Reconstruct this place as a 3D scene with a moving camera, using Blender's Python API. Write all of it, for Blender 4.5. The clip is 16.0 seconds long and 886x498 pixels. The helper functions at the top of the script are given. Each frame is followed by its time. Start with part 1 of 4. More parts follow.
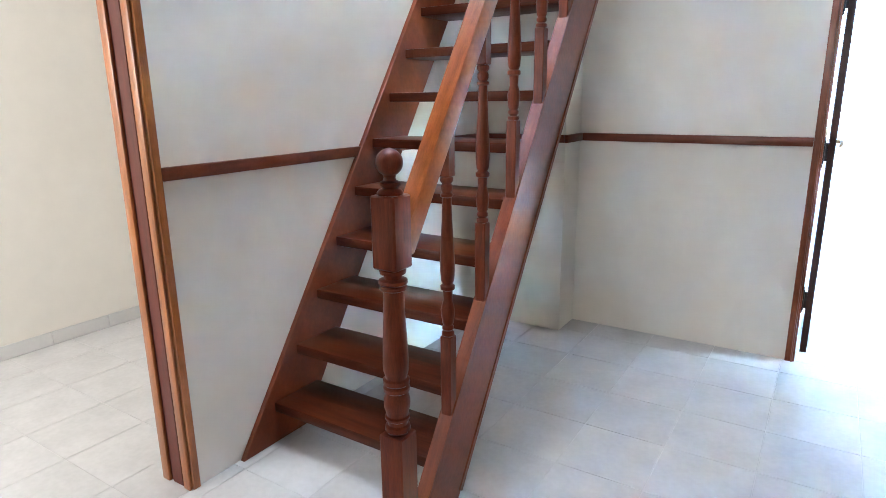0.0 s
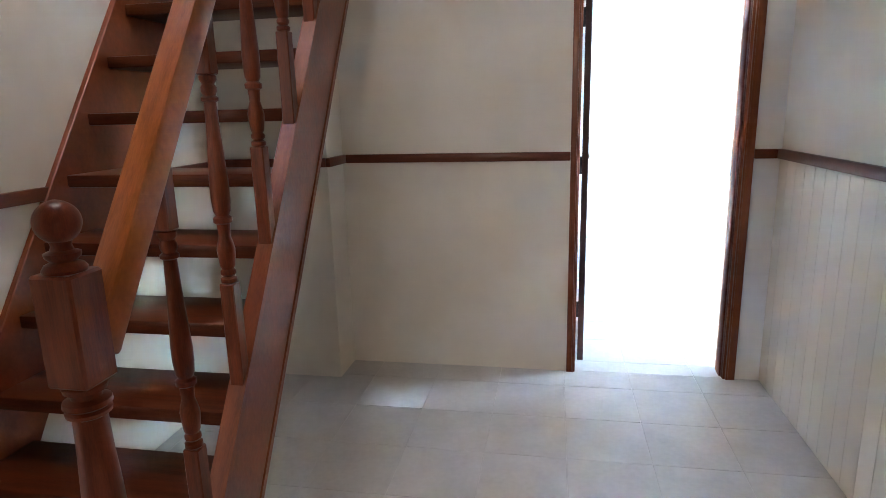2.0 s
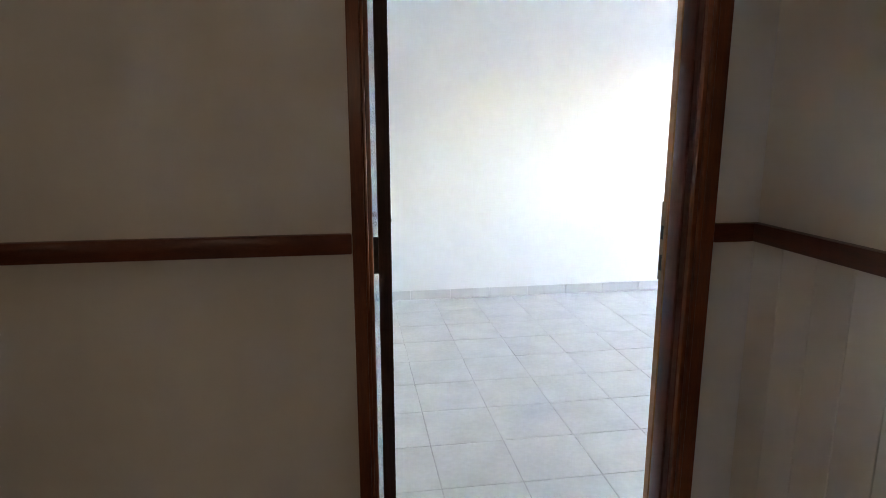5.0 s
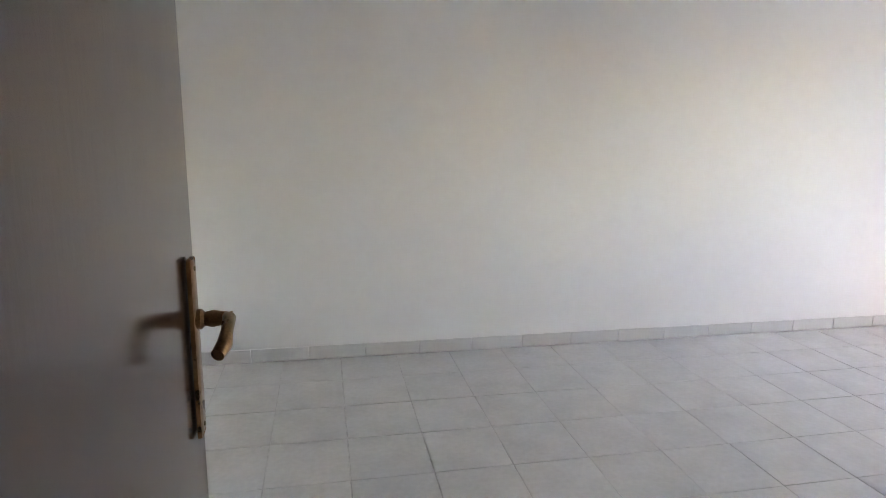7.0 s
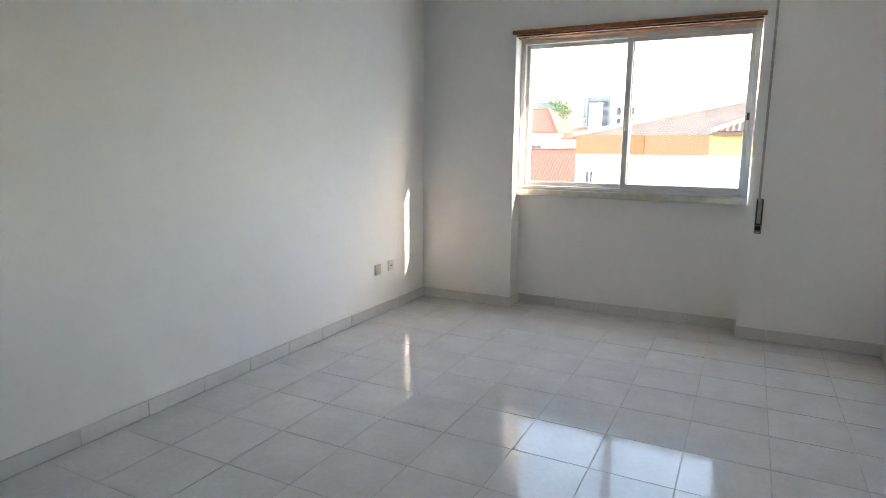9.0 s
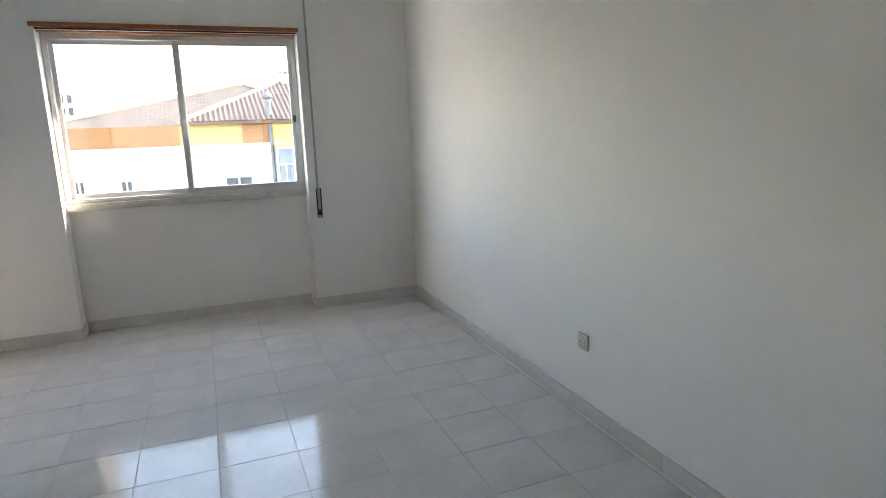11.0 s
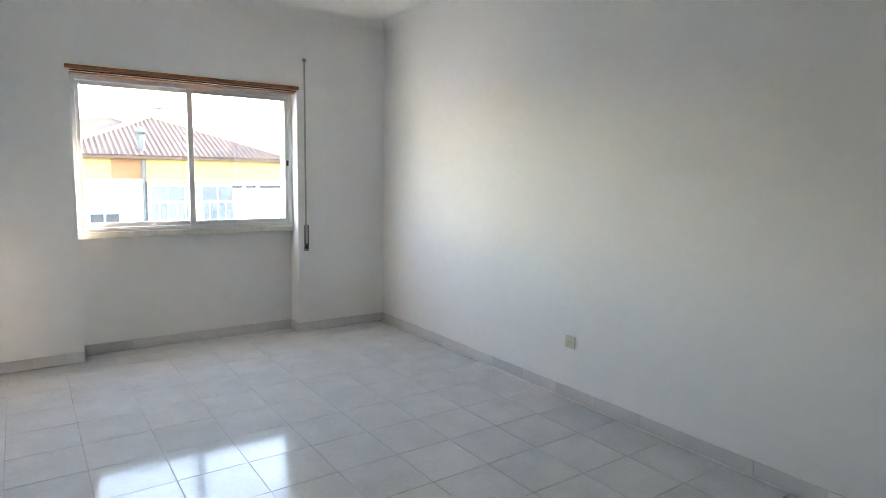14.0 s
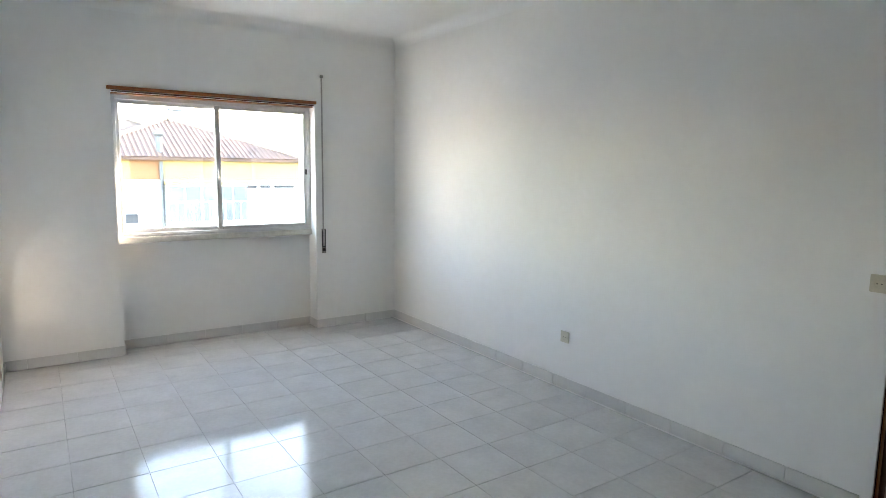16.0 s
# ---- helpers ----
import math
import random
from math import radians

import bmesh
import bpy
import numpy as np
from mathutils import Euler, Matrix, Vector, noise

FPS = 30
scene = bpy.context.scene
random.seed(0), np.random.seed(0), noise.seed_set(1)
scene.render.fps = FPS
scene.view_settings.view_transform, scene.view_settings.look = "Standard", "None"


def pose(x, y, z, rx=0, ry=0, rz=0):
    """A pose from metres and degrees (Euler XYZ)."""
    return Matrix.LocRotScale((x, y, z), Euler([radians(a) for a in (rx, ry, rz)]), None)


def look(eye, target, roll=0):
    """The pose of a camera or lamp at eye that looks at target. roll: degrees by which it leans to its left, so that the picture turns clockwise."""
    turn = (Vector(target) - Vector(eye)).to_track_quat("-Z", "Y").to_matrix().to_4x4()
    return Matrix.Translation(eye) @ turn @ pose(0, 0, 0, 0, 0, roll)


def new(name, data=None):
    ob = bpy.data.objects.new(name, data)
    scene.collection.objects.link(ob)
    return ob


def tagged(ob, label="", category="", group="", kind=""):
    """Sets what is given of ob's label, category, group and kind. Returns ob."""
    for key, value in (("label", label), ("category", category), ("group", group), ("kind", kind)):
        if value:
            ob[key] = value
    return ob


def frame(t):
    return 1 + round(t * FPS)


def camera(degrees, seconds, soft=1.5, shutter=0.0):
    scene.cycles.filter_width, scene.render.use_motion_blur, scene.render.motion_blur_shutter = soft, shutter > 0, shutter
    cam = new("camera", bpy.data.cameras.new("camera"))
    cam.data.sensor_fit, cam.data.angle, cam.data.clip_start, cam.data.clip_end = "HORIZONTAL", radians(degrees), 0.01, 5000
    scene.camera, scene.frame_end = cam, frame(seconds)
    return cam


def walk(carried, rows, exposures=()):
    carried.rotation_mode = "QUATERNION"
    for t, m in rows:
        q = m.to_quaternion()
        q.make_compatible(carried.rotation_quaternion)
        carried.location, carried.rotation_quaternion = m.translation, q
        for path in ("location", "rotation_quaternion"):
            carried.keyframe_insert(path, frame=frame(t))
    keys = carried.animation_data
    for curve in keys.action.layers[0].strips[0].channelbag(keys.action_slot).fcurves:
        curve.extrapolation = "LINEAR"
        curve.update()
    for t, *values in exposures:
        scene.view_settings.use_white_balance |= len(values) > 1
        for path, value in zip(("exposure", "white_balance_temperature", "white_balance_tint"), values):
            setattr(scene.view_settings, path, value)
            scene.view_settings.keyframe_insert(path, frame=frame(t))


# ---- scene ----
cam = camera(72.8, 16.0, soft=0.85)
PATH = [
    (0, (-5.096, -3.577, 1.364), (-6.145, -1.945, 0.878), -0.7),
    (0.3, (-5.100, -3.574, 1.372), (-6.121, -1.921, 0.898), -0.95),
    (0.6, (-5.096, -3.552, 1.371), (-6.086, -1.877, 0.909), -1.2),
    (1, (-5.104, -3.494, 1.367), (-5.98, -1.757, 0.902), -1.2),
    (1.5, (-5.192, -3.349, 1.366), (-5.759, -1.485, 0.915), -0.7),
    (2, (-5.255, -3.177, 1.366), (-5.612, -1.259, 0.921), -1.5),
    (2.5, (-5.285, -2.98, 1.383), (-5.505, -1.041, 0.947), -1.7),
    (3, (-5.332, -2.726, 1.378), (-5.338, -0.77, 0.96), -1.3),
    (3.3, (-5.312, -2.55, 1.378), (-5.226, -0.592, 0.977), -1.0),
    (3.7, (-5.313, -2.309, 1.383), (-5.089, -0.36, 0.998), -1.3),
    (5.8, (-5.035, -0.86, 1.367), (-4.731, 1.077, 0.969), -0.0),
    (6, (-5.008, -0.732, 1.358), (-4.706, 1.204, 0.958), 0.3),
    (6.2, (-4.992, -0.601, 1.355), (-4.687, 1.333, 0.945), 1.4),
    (6.5, (-4.974, -0.415, 1.352), (-4.643, 1.519, 0.963), 0.9),
    (6.8, (-4.953, -0.246, 1.333), (-4.584, 1.682, 0.951), 0.8),
    (7, (-4.931, -0.148, 1.326), (-4.546, 1.778, 0.95), 0.7),
    (7.2, (-4.904, -0.057, 1.327), (-4.486, 1.863, 0.956), 0.9),
    (7.5, (-4.832, 0.06, 1.355), (-4.331, 1.955, 0.971), 1.1),
    (7.7, (-4.782, 0.185, 1.364), (-4.155, 2.042, 0.971), 1.6),
    (8, (-4.79, 0.452, 1.341), (-3.791, 2.141, 0.952), 3.1),
    (8.3, (-4.742, 0.557, 1.333), (-3.424, 2.015, 0.961), 2.8),
    (8.5, (-4.723, 0.677, 1.313), (-3.233, 1.961, 0.949), 3.0),
    (9, (-4.505, 0.852, 1.284), (-2.746, 1.744, 0.949), 0.5),
    (9.5, (-4.469, 1.042, 1.318), (-2.533, 1.399, 0.962), -0.6),
    (10, (-4.513, 1.242, 1.365), (-2.558, 1.045, 0.993), -2.0),
    (10.2, (-4.575, 1.311, 1.401), (-2.643, 0.976, 1.009), -2.3),
    (12.3, (-4.932, 2.149, 1.395), (-3.234, 1.14, 1.086), -0.4),
    (12.5, (-4.964, 2.247, 1.4), (-3.28, 1.212, 1.096), -0.1),
    (13, (-4.992, 2.504, 1.42), (-3.344, 1.405, 1.141), 0.5),
    (13.5, (-5.002, 2.741, 1.447), (-3.378, 1.605, 1.18), 0.8),
    (14, (-5.068, 2.849, 1.436), (-3.445, 1.708, 1.188), 1.0),
    (14.5, (-5.253, 2.924, 1.452), (-3.613, 1.806, 1.202), 1.1),
    (15, (-5.352, 3.024, 1.492), (-3.706, 1.915, 1.245), 1.3),
    (15.5, (-5.42, 3.083, 1.525), (-3.774, 1.973, 1.275), 1.1),
    (16, (-5.409, 3.044, 1.534), (-3.765, 1.934, 1.275), 0.7),
]
EXPOSURES = [(0, 9.6, 5500, 12), (0.6, 9.15, 5500, 11), (1.2, 8.38, 5850, 13), (1.6, 8.55, 6250, 16), (2, 8.6, 6550, 19), (2.5, 8.62, 6800, 22), (3.6, 7.95, 7100, 23), (5.8, 6.45, 8700, 21), (6.2, 6.4, 8900, 22), (6.5, 6.05, 9000, 24), (7, 5.5, 9400, 27), (7.5, 5.25, 8900, 20), (8, 4.79, 8900, 19), (9, 4.74, 8900, 19), (10, 4.66, 8900, 19), (12.5, 4.81, 8800, 19), (16, 5.21, 8600, 17)]
walk(cam, [(t, look(eye, target, roll)) for t, eye, target, roll in PATH], exposures=EXPOSURES)

# ---- world, sun, fill lamps in added openings ----
world = bpy.data.worlds.new("sky")
scene.world = world
world.use_nodes = True
wn = world.node_tree.nodes
sky = wn.new("ShaderNodeTexSky")
sky.sky_type, sky.sun_disc = "NISHITA", False
sky.dust_density, sky.ozone_density = 0.6, 1.6
sky.sun_elevation, sky.sun_rotation = radians(27.0), radians(163.2)
wn["Background"].inputs["Strength"].default_value = 0.15
world.node_tree.links.new(sky.outputs["Color"], wn["Background"].inputs["Color"])

sun = new("sun", bpy.data.lights.new("sun", "SUN"))
sun.data.energy, sun.data.angle, sun.data.color = 0.8, radians(0.5), (1.0, 0.96, 0.9)
sun.matrix_world = look((0, 0, 0), (-0.302, 1.0, -0.53))


def fill_lamp(name, eye, target, w, h, power, colour):
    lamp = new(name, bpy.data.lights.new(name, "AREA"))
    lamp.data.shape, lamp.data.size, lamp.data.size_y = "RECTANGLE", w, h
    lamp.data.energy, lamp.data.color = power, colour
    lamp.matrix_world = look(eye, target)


# Area lamps added out of view to brighten the hall, standing in for daylight.
fill_lamp("stairwell_fill", (-6.37, -1.6, 4.86), (-6.37, -1.6, 0), 0.9, 1.3, 0.09, (0.97, 0.96, 0.93))
fill_lamp("side_room_fill", (-7.9, -4.86, 1.6), (-7.9, -2, 1.2), 1.3, 1.2, 0.135, (1.0, 0.91, 0.79))
fill_lamp("landing_fill", (-5.3, -6.08, 1.7), (-5.3, -3, 1.1), 1.0, 1.1, 0.11, (1.0, 0.87, 0.73))

# ---- materials ----


def material(name, base, rough=0.5, metal=0.0, var=0.06, scale=6.0, bump=0.02, bscale=120.0, coat=0.0, random_tone=0.0, stretch=(1, 1, 1), second=None, spec=0.5):
    """A principled surface whose tone drifts at two scales, with fine relief."""
    m = bpy.data.materials.new(name)
    m.use_nodes = True
    nt = m.node_tree
    n, ln = nt.nodes, nt.links
    p = n["Principled BSDF"]
    p.inputs["Roughness"].default_value, p.inputs["Metallic"].default_value = rough, metal
    p.inputs["Coat Weight"].default_value, p.inputs["Coat Roughness"].default_value = coat, 0.12
    p.inputs["Specular IOR Level"].default_value = spec
    tc, mp = n.new("ShaderNodeTexCoord"), n.new("ShaderNodeMapping")
    mp.inputs["Scale"].default_value = stretch
    ln.new(tc.outputs["Object"], mp.inputs["Vector"])
    info = n.new("ShaderNodeObjectInfo")
    add = n.new("ShaderNodeVectorMath")
    add.operation = "ADD"
    sc = n.new("ShaderNodeVectorMath")
    sc.operation, sc.inputs[3].default_value = "SCALE", 37.0
    comb = n.new("ShaderNodeCombineXYZ")
    for i in range(3):
        ln.new(info.outputs["Random"], comb.inputs[i])
    ln.new(comb.outputs[0], sc.inputs[0])
    ln.new(mp.outputs[0], add.inputs[0])
    ln.new(sc.outputs[0], add.inputs[1])
    big, small = n.new("ShaderNodeTexNoise"), n.new("ShaderNodeTexNoise")
    big.inputs["Scale"].default_value, big.inputs["Detail"].default_value = scale, 4
    small.inputs["Scale"].default_value, small.inputs["Detail"].default_value = scale * 9, 3
    ln.new(add.outputs[0], big.inputs["Vector"])
    ln.new(add.outputs[0], small.inputs["Vector"])
    mix = n.new("ShaderNodeMix")
    mix.data_type = "FLOAT"
    mix.inputs[0].default_value = 0.35
    ln.new(big.outputs[0], mix.inputs[2])
    ln.new(small.outputs[0], mix.inputs[3])
    ramp = n.new("ShaderNodeValToRGB")
    a = [c * (1 - 2.2 * var) for c in base]
    b = second or [min(1, c * (1 + 2.2 * var)) for c in base]
    ramp.color_ramp.elements[0].position, ramp.color_ramp.elements[1].position = 0.3, 0.7
    ramp.color_ramp.elements[0].color, ramp.color_ramp.elements[1].color = (*a, 1), (*b, 1)
    ln.new(mix.outputs[0], ramp.inputs[0])
    hsv = n.new("ShaderNodeHueSaturation")
    ln.new(ramp.outputs[0], hsv.inputs["Color"])
    rng = n.new("ShaderNodeMapRange")
    rng.inputs[3].default_value, rng.inputs[4].default_value = 1 - random_tone, 1 + random_tone
    ln.new(info.outputs["Random"], rng.inputs[0])
    ln.new(rng.outputs[0], hsv.inputs["Value"])
    ln.new(hsv.outputs[0], p.inputs["Base Color"])
    rr = n.new("ShaderNodeMapRange")
    rr.inputs[3].default_value, rr.inputs[4].default_value = rough * 0.8, min(1, rough * 1.25)
    ln.new(big.outputs[0], rr.inputs[0])
    ln.new(rr.outputs[0], p.inputs["Roughness"])
    if bump:
        fine, bp = n.new("ShaderNodeTexNoise"), n.new("ShaderNodeBump")
        fine.inputs["Scale"].default_value, fine.inputs["Detail"].default_value = bscale, 3
        bp.inputs["Strength"].default_value, bp.inputs["Distance"].default_value = bump, 0.02
        ln.new(add.outputs[0], fine.inputs["Vector"])
        ln.new(fine.outputs[0], bp.inputs["Height"])
        ln.new(bp.outputs[0], p.inputs["Normal"])
    return m


WALL = material("white_wall_paint", (0.875, 0.87, 0.855), 0.85, var=0.012, scale=1.3, bump=0.05, bscale=260, spec=0.12)
HALL_WALL = material("cream_wall_paint", (0.8, 0.768, 0.70), 0.8, var=0.02, scale=1.1, bump=0.06, bscale=200, spec=0.2)
CEIL = material("ceiling_paint", (0.88, 0.88, 0.87), 0.7, var=0.01, scale=1.0, bump=0.03, bscale=200)
TILE = material("glazed_floor_tile", (0.615, 0.61, 0.6), 0.1, var=0.05, scale=5.0, bump=0.035, bscale=7, random_tone=0.012, second=(0.67, 0.66, 0.65), spec=0.24)
GROUT = material("grey_grout", (0.49, 0.48, 0.47), 0.95, var=0.15, scale=3.0, bump=0.1)
GROUT_PALE = material("pale_grout", (0.58, 0.57, 0.56), 0.7, var=0.1, scale=3.0, bump=0.05)
SKIRT = material("stone_skirting", (0.67, 0.66, 0.645), 0.32, var=0.022, scale=5, bump=0.01, random_tone=0.03)
# These three red woods differ in grain run and base tone; across is darkest.
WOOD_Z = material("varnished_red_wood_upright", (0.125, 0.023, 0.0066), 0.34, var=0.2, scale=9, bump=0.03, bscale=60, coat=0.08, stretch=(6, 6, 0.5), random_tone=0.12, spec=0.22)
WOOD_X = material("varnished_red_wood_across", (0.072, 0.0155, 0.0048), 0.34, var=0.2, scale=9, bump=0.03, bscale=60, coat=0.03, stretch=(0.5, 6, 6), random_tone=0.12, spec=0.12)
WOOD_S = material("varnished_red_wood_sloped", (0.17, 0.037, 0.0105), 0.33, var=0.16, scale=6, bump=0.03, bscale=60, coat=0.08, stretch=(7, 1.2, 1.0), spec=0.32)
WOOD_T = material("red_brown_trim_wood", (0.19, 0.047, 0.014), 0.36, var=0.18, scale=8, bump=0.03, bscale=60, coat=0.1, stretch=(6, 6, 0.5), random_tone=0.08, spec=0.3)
RAIL_WOOD = material("red_brown_rail_wood", (0.13, 0.03, 0.0105), 0.34, var=0.18, scale=8, bump=0.03, bscale=60, coat=0.1, stretch=(1, 1, 6), random_tone=0.08, spec=0.3)
WOOD_O = material("orange_brown_wood", (0.34, 0.112, 0.024), 0.34, var=0.18, scale=7, bump=0.03, bscale=60, coat=0.3, stretch=(5, 5, 0.6))
WOOD_RAIL = material("orange_brown_handrail_wood", (0.30, 0.076, 0.0125), 0.36, var=0.16, scale=6, bump=0.02, bscale=60, coat=0.05, stretch=(7, 1, 1), spec=0.25)
WOOD_D = material("dark_stained_door_wood", (0.045, 0.018, 0.012), 0.45, var=0.2, scale=8, bump=0.04, bscale=50, coat=0.04, spec=0.25, stretch=(5, 5, 0.4))
DOOR_GLOSS = material("glossy_dark_door_veneer", (0.042, 0.021, 0.017), 0.2, var=0.1, scale=5, bump=0.01, bscale=40, coat=0.4, stretch=(4, 4, 0.4))
PLUM = material("plum_brown_wood", (0.11, 0.028, 0.018), 0.4, var=0.15, scale=9, bump=0.03, bscale=60, coat=0.03, stretch=(6, 6, 0.5), spec=0.22)
BRASS = material("antique_brass", (0.21, 0.165, 0.095), 0.33, metal=0.95, var=0.3, scale=60, bump=0.05, bscale=300)
BRONZE = material("bronze_lever", (0.27, 0.15, 0.075), 0.28, metal=0.95, var=0.2, scale=40, bump=0.02)
BRONZE_DULL = material("dull_worn_bronze", (0.26, 0.17, 0.1), 0.55, metal=0.2, var=0.2, scale=40)
IRON = material("blackened_hinge_metal", (0.035, 0.028, 0.024), 0.45, metal=0.7, var=0.2, scale=40)
PEWTER = material("pewter_plate", (0.5, 0.48, 0.44), 0.35, metal=0.9, var=0.2, scale=50, bump=0.05, bscale=250)
ALU = material("anodised_aluminium", (0.62, 0.625, 0.625), 0.42, metal=0.15, var=0.04, scale=8, bump=0.01)
STEEL = material("grey_steel_plate", (0.3, 0.29, 0.27), 0.35, metal=0.8, var=0.1, scale=30)
STRAP = material("grey_woven_strap", (0.42, 0.41, 0.39), 0.9, var=0.15, scale=60, bump=0.15, bscale=500)
SILL = material("pale_stone_sill", (0.6, 0.58, 0.53), 0.4, var=0.08, scale=14, bump=0.03)
PLASTIC = material("cream_plastic", (0.6, 0.56, 0.45), 0.4, var=0.03, scale=20, bump=0)
PLASTIC_W = material("white_plastic", (0.72, 0.71, 0.67), 0.4, var=0.03, scale=20, bump=0)
# For black fittings, and for shade inside holes and slots, put in as colour.
DARK = material("black_part_and_hole_shade", (0.03, 0.03, 0.03), 0.7, var=0.1, bump=0)
OUT_WHITE = material("white_render", (0.8, 0.79, 0.77), 0.85, var=0.04, scale=0.8, bump=0.05, bscale=30)
OUT_ORANGE = material("orange_render", (0.225, 0.108, 0.052), 0.85, var=0.06, scale=0.8, bump=0.05, bscale=30)
OUT_YELLOW = material("yellow_render", (0.34, 0.25, 0.105), 0.85, var=0.05, scale=0.8, bump=0.05, bscale=30)
# Band orange with the different light on a return face put into the colour.
OUT_RETURN_TONE = material("orange_render_return_light", (0.2, 0.09, 0.032), 0.85, var=0.06, scale=0.8, bump=0.05, bscale=30)
OUT_GREY = material("grey_concrete", (0.13, 0.15, 0.18), 0.8, var=0.1, scale=0.3, bump=0.05, bscale=10)
OUT_DARK = material("dark_window_glass", (0.05, 0.055, 0.06), 0.5, var=0.1, scale=1, bump=0, spec=0.15)
OUT_PANE = material("pale_reflecting_glass", (0.13, 0.15, 0.165), 0.4, var=0.2, scale=1, bump=0, spec=0.15)
ROOF = material("weathered_clay_tile", (0.105, 0.064, 0.048), 0.9, var=0.22, scale=1.2, bump=0.15, bscale=14, second=(0.17, 0.1, 0.075))
ROOF_OLD = material("bleached_clay_tile", (0.08, 0.055, 0.04), 0.9, var=0.25, scale=1.6, bump=0.2, bscale=20, second=(0.135, 0.098, 0.074))
OUT_METAL = material("weathered_zinc", (0.1, 0.108, 0.115), 0.6, var=0.2, scale=3)
ROOF_RED = material("red_clay_tile", (0.22, 0.068, 0.042), 0.9, var=0.12, scale=1.2, bump=0.1, bscale=14)
RIDGE = material("lichened_ridge_tile", (0.42, 0.33, 0.22), 0.9, var=0.15, scale=3, bump=0.1, bscale=14)
BARK = material("bark", (0.12, 0.09, 0.06), 0.9, var=0.2, scale=3)
LEAF = material("foliage", (0.07, 0.11, 0.035), 0.6, var=0.3, scale=1.5, bump=0)
EARTH = material("street_ground", (0.16, 0.155, 0.145), 0.9, var=0.15, scale=0.3, bump=0.1, bscale=3)

GLASS = bpy.data.materials.new("window_glass")
GLASS.use_nodes = True
gn = GLASS.node_tree.nodes
gn.remove(gn["Principled BSDF"])
g_mix, g_tr, g_gl = gn.new("ShaderNodeMixShader"), gn.new("ShaderNodeBsdfTransparent"), gn.new("ShaderNodeBsdfGlossy")
g_gl.inputs["Roughness"].default_value = 0.02
g_mix.inputs[0].default_value = 0.06
g_tr.inputs[0].default_value = (0.95, 0.97, 0.96, 1)
for a, b in ((g_tr.outputs[0], g_mix.inputs[1]), (g_gl.outputs[0], g_mix.inputs[2]), (g_mix.outputs[0], gn["Material Output"].inputs[0])):
    GLASS.node_tree.links.new(a, b)

# ---- mesh helpers ----


def box(bm, x0, x1, y0, y1, z0, z1, bevel=0.0, seg=1):
    r = bmesh.ops.create_cube(bm, size=1.0, matrix=Matrix.LocRotScale(((x0 + x1) / 2, (y0 + y1) / 2, (z0 + z1) / 2), None, (abs(x1 - x0), abs(y1 - y0), abs(z1 - z0))))
    if bevel:
        edges = list({e for v in r["verts"] for e in v.link_edges})
        bmesh.ops.bevel(bm, geom=edges, offset=bevel, segments=seg, affect="EDGES", profile=0.5)
    return bm


def boxed(*dims, bevel=0.0, seg=1):
    return box(bmesh.new(), *dims, bevel=bevel, seg=seg)


def lathe(bm, profile, centre, seg=20, axis=None):
    """Turns a profile of (radius, height) about a line through centre."""
    m = Matrix.Translation(centre) @ (axis or Matrix.Identity(4))
    rings = []
    for r, h in profile:
        rings.append([bm.verts.new(m @ Vector((max(r, 1e-4) * math.cos(2 * math.pi * i / seg), max(r, 1e-4) * math.sin(2 * math.pi * i / seg), h))) for i in range(seg)])
    for a, b in zip(rings, rings[1:]):
        for i in range(seg):
            f = bm.faces.new((a[i], a[(i + 1) % seg], b[(i + 1) % seg], b[i]))
            f.smooth = True
    bm.faces.new(rings[0][::-1])
    bm.faces.new(rings[-1])
    return bm


def prism(bm, outline, direction):
    """Pushes a flat outline of points along direction into a solid."""
    d = Vector(direction)
    a = [bm.verts.new(Vector(p)) for p in outline]
    b = [bm.verts.new(Vector(p) + d) for p in outline]
    bm.faces.new(a[::-1])
    bm.faces.new(b)
    for i in range(len(a)):
        j = (i + 1) % len(a)
        bm.faces.new((a[i], a[j], b[j], b[i]))
    bmesh.ops.recalc_face_normals(bm, faces=bm.faces[:])
    return bm


def bar(bm, p, q, w, h, up=(0, 0, 1)):
    """A straight bar from p to q."""
    p, q = Vector(p), Vector(q)
    d = (q - p).normalized()
    s = d.cross(Vector(up)).normalized() * w / 2
    u = s.cross(d).normalized() * h / 2
    return prism(bm, [p - s - u, p + s - u, p + s + u, p - s + u], q - p)


def tube(bm, pts, r, seg=8):
    pts = [Vector(p) for p in pts]
    rings = []
    for i, p in enumerate(pts):
        d = (pts[min(i + 1, len(pts) - 1)] - pts[max(i - 1, 0)]).normalized()
        s = d.orthogonal().normalized() if abs(d.z) < 0.95 else Vector((1, 0, 0))
        u = d.cross(s).normalized()
        s = u.cross(d).normalized()
        rr = r[i] if isinstance(r, (list, tuple)) else r
        rings.append([bm.verts.new(p + rr * (math.cos(2 * math.pi * k / seg) * s + math.sin(2 * math.pi * k / seg) * u)) for k in range(seg)])
    for a, b in zip(rings, rings[1:]):
        for i in range(seg):
            bm.faces.new((a[i], a[(i + 1) % seg], b[(i + 1) % seg], b[i])).smooth = True
    bm.faces.new(rings[0][::-1])
    bm.faces.new(rings[-1])
    bmesh.ops.recalc_face_normals(bm, faces=bm.faces[:])
    return bm


def mesh_of(name, bm, mat):
    me = bpy.data.meshes.new(name)
    bm.to_mesh(me)
    bm.free()
    me.set_sharp_from_angle(angle=radians(38))
    me.materials.append(mat)
    return me


BASE = {}


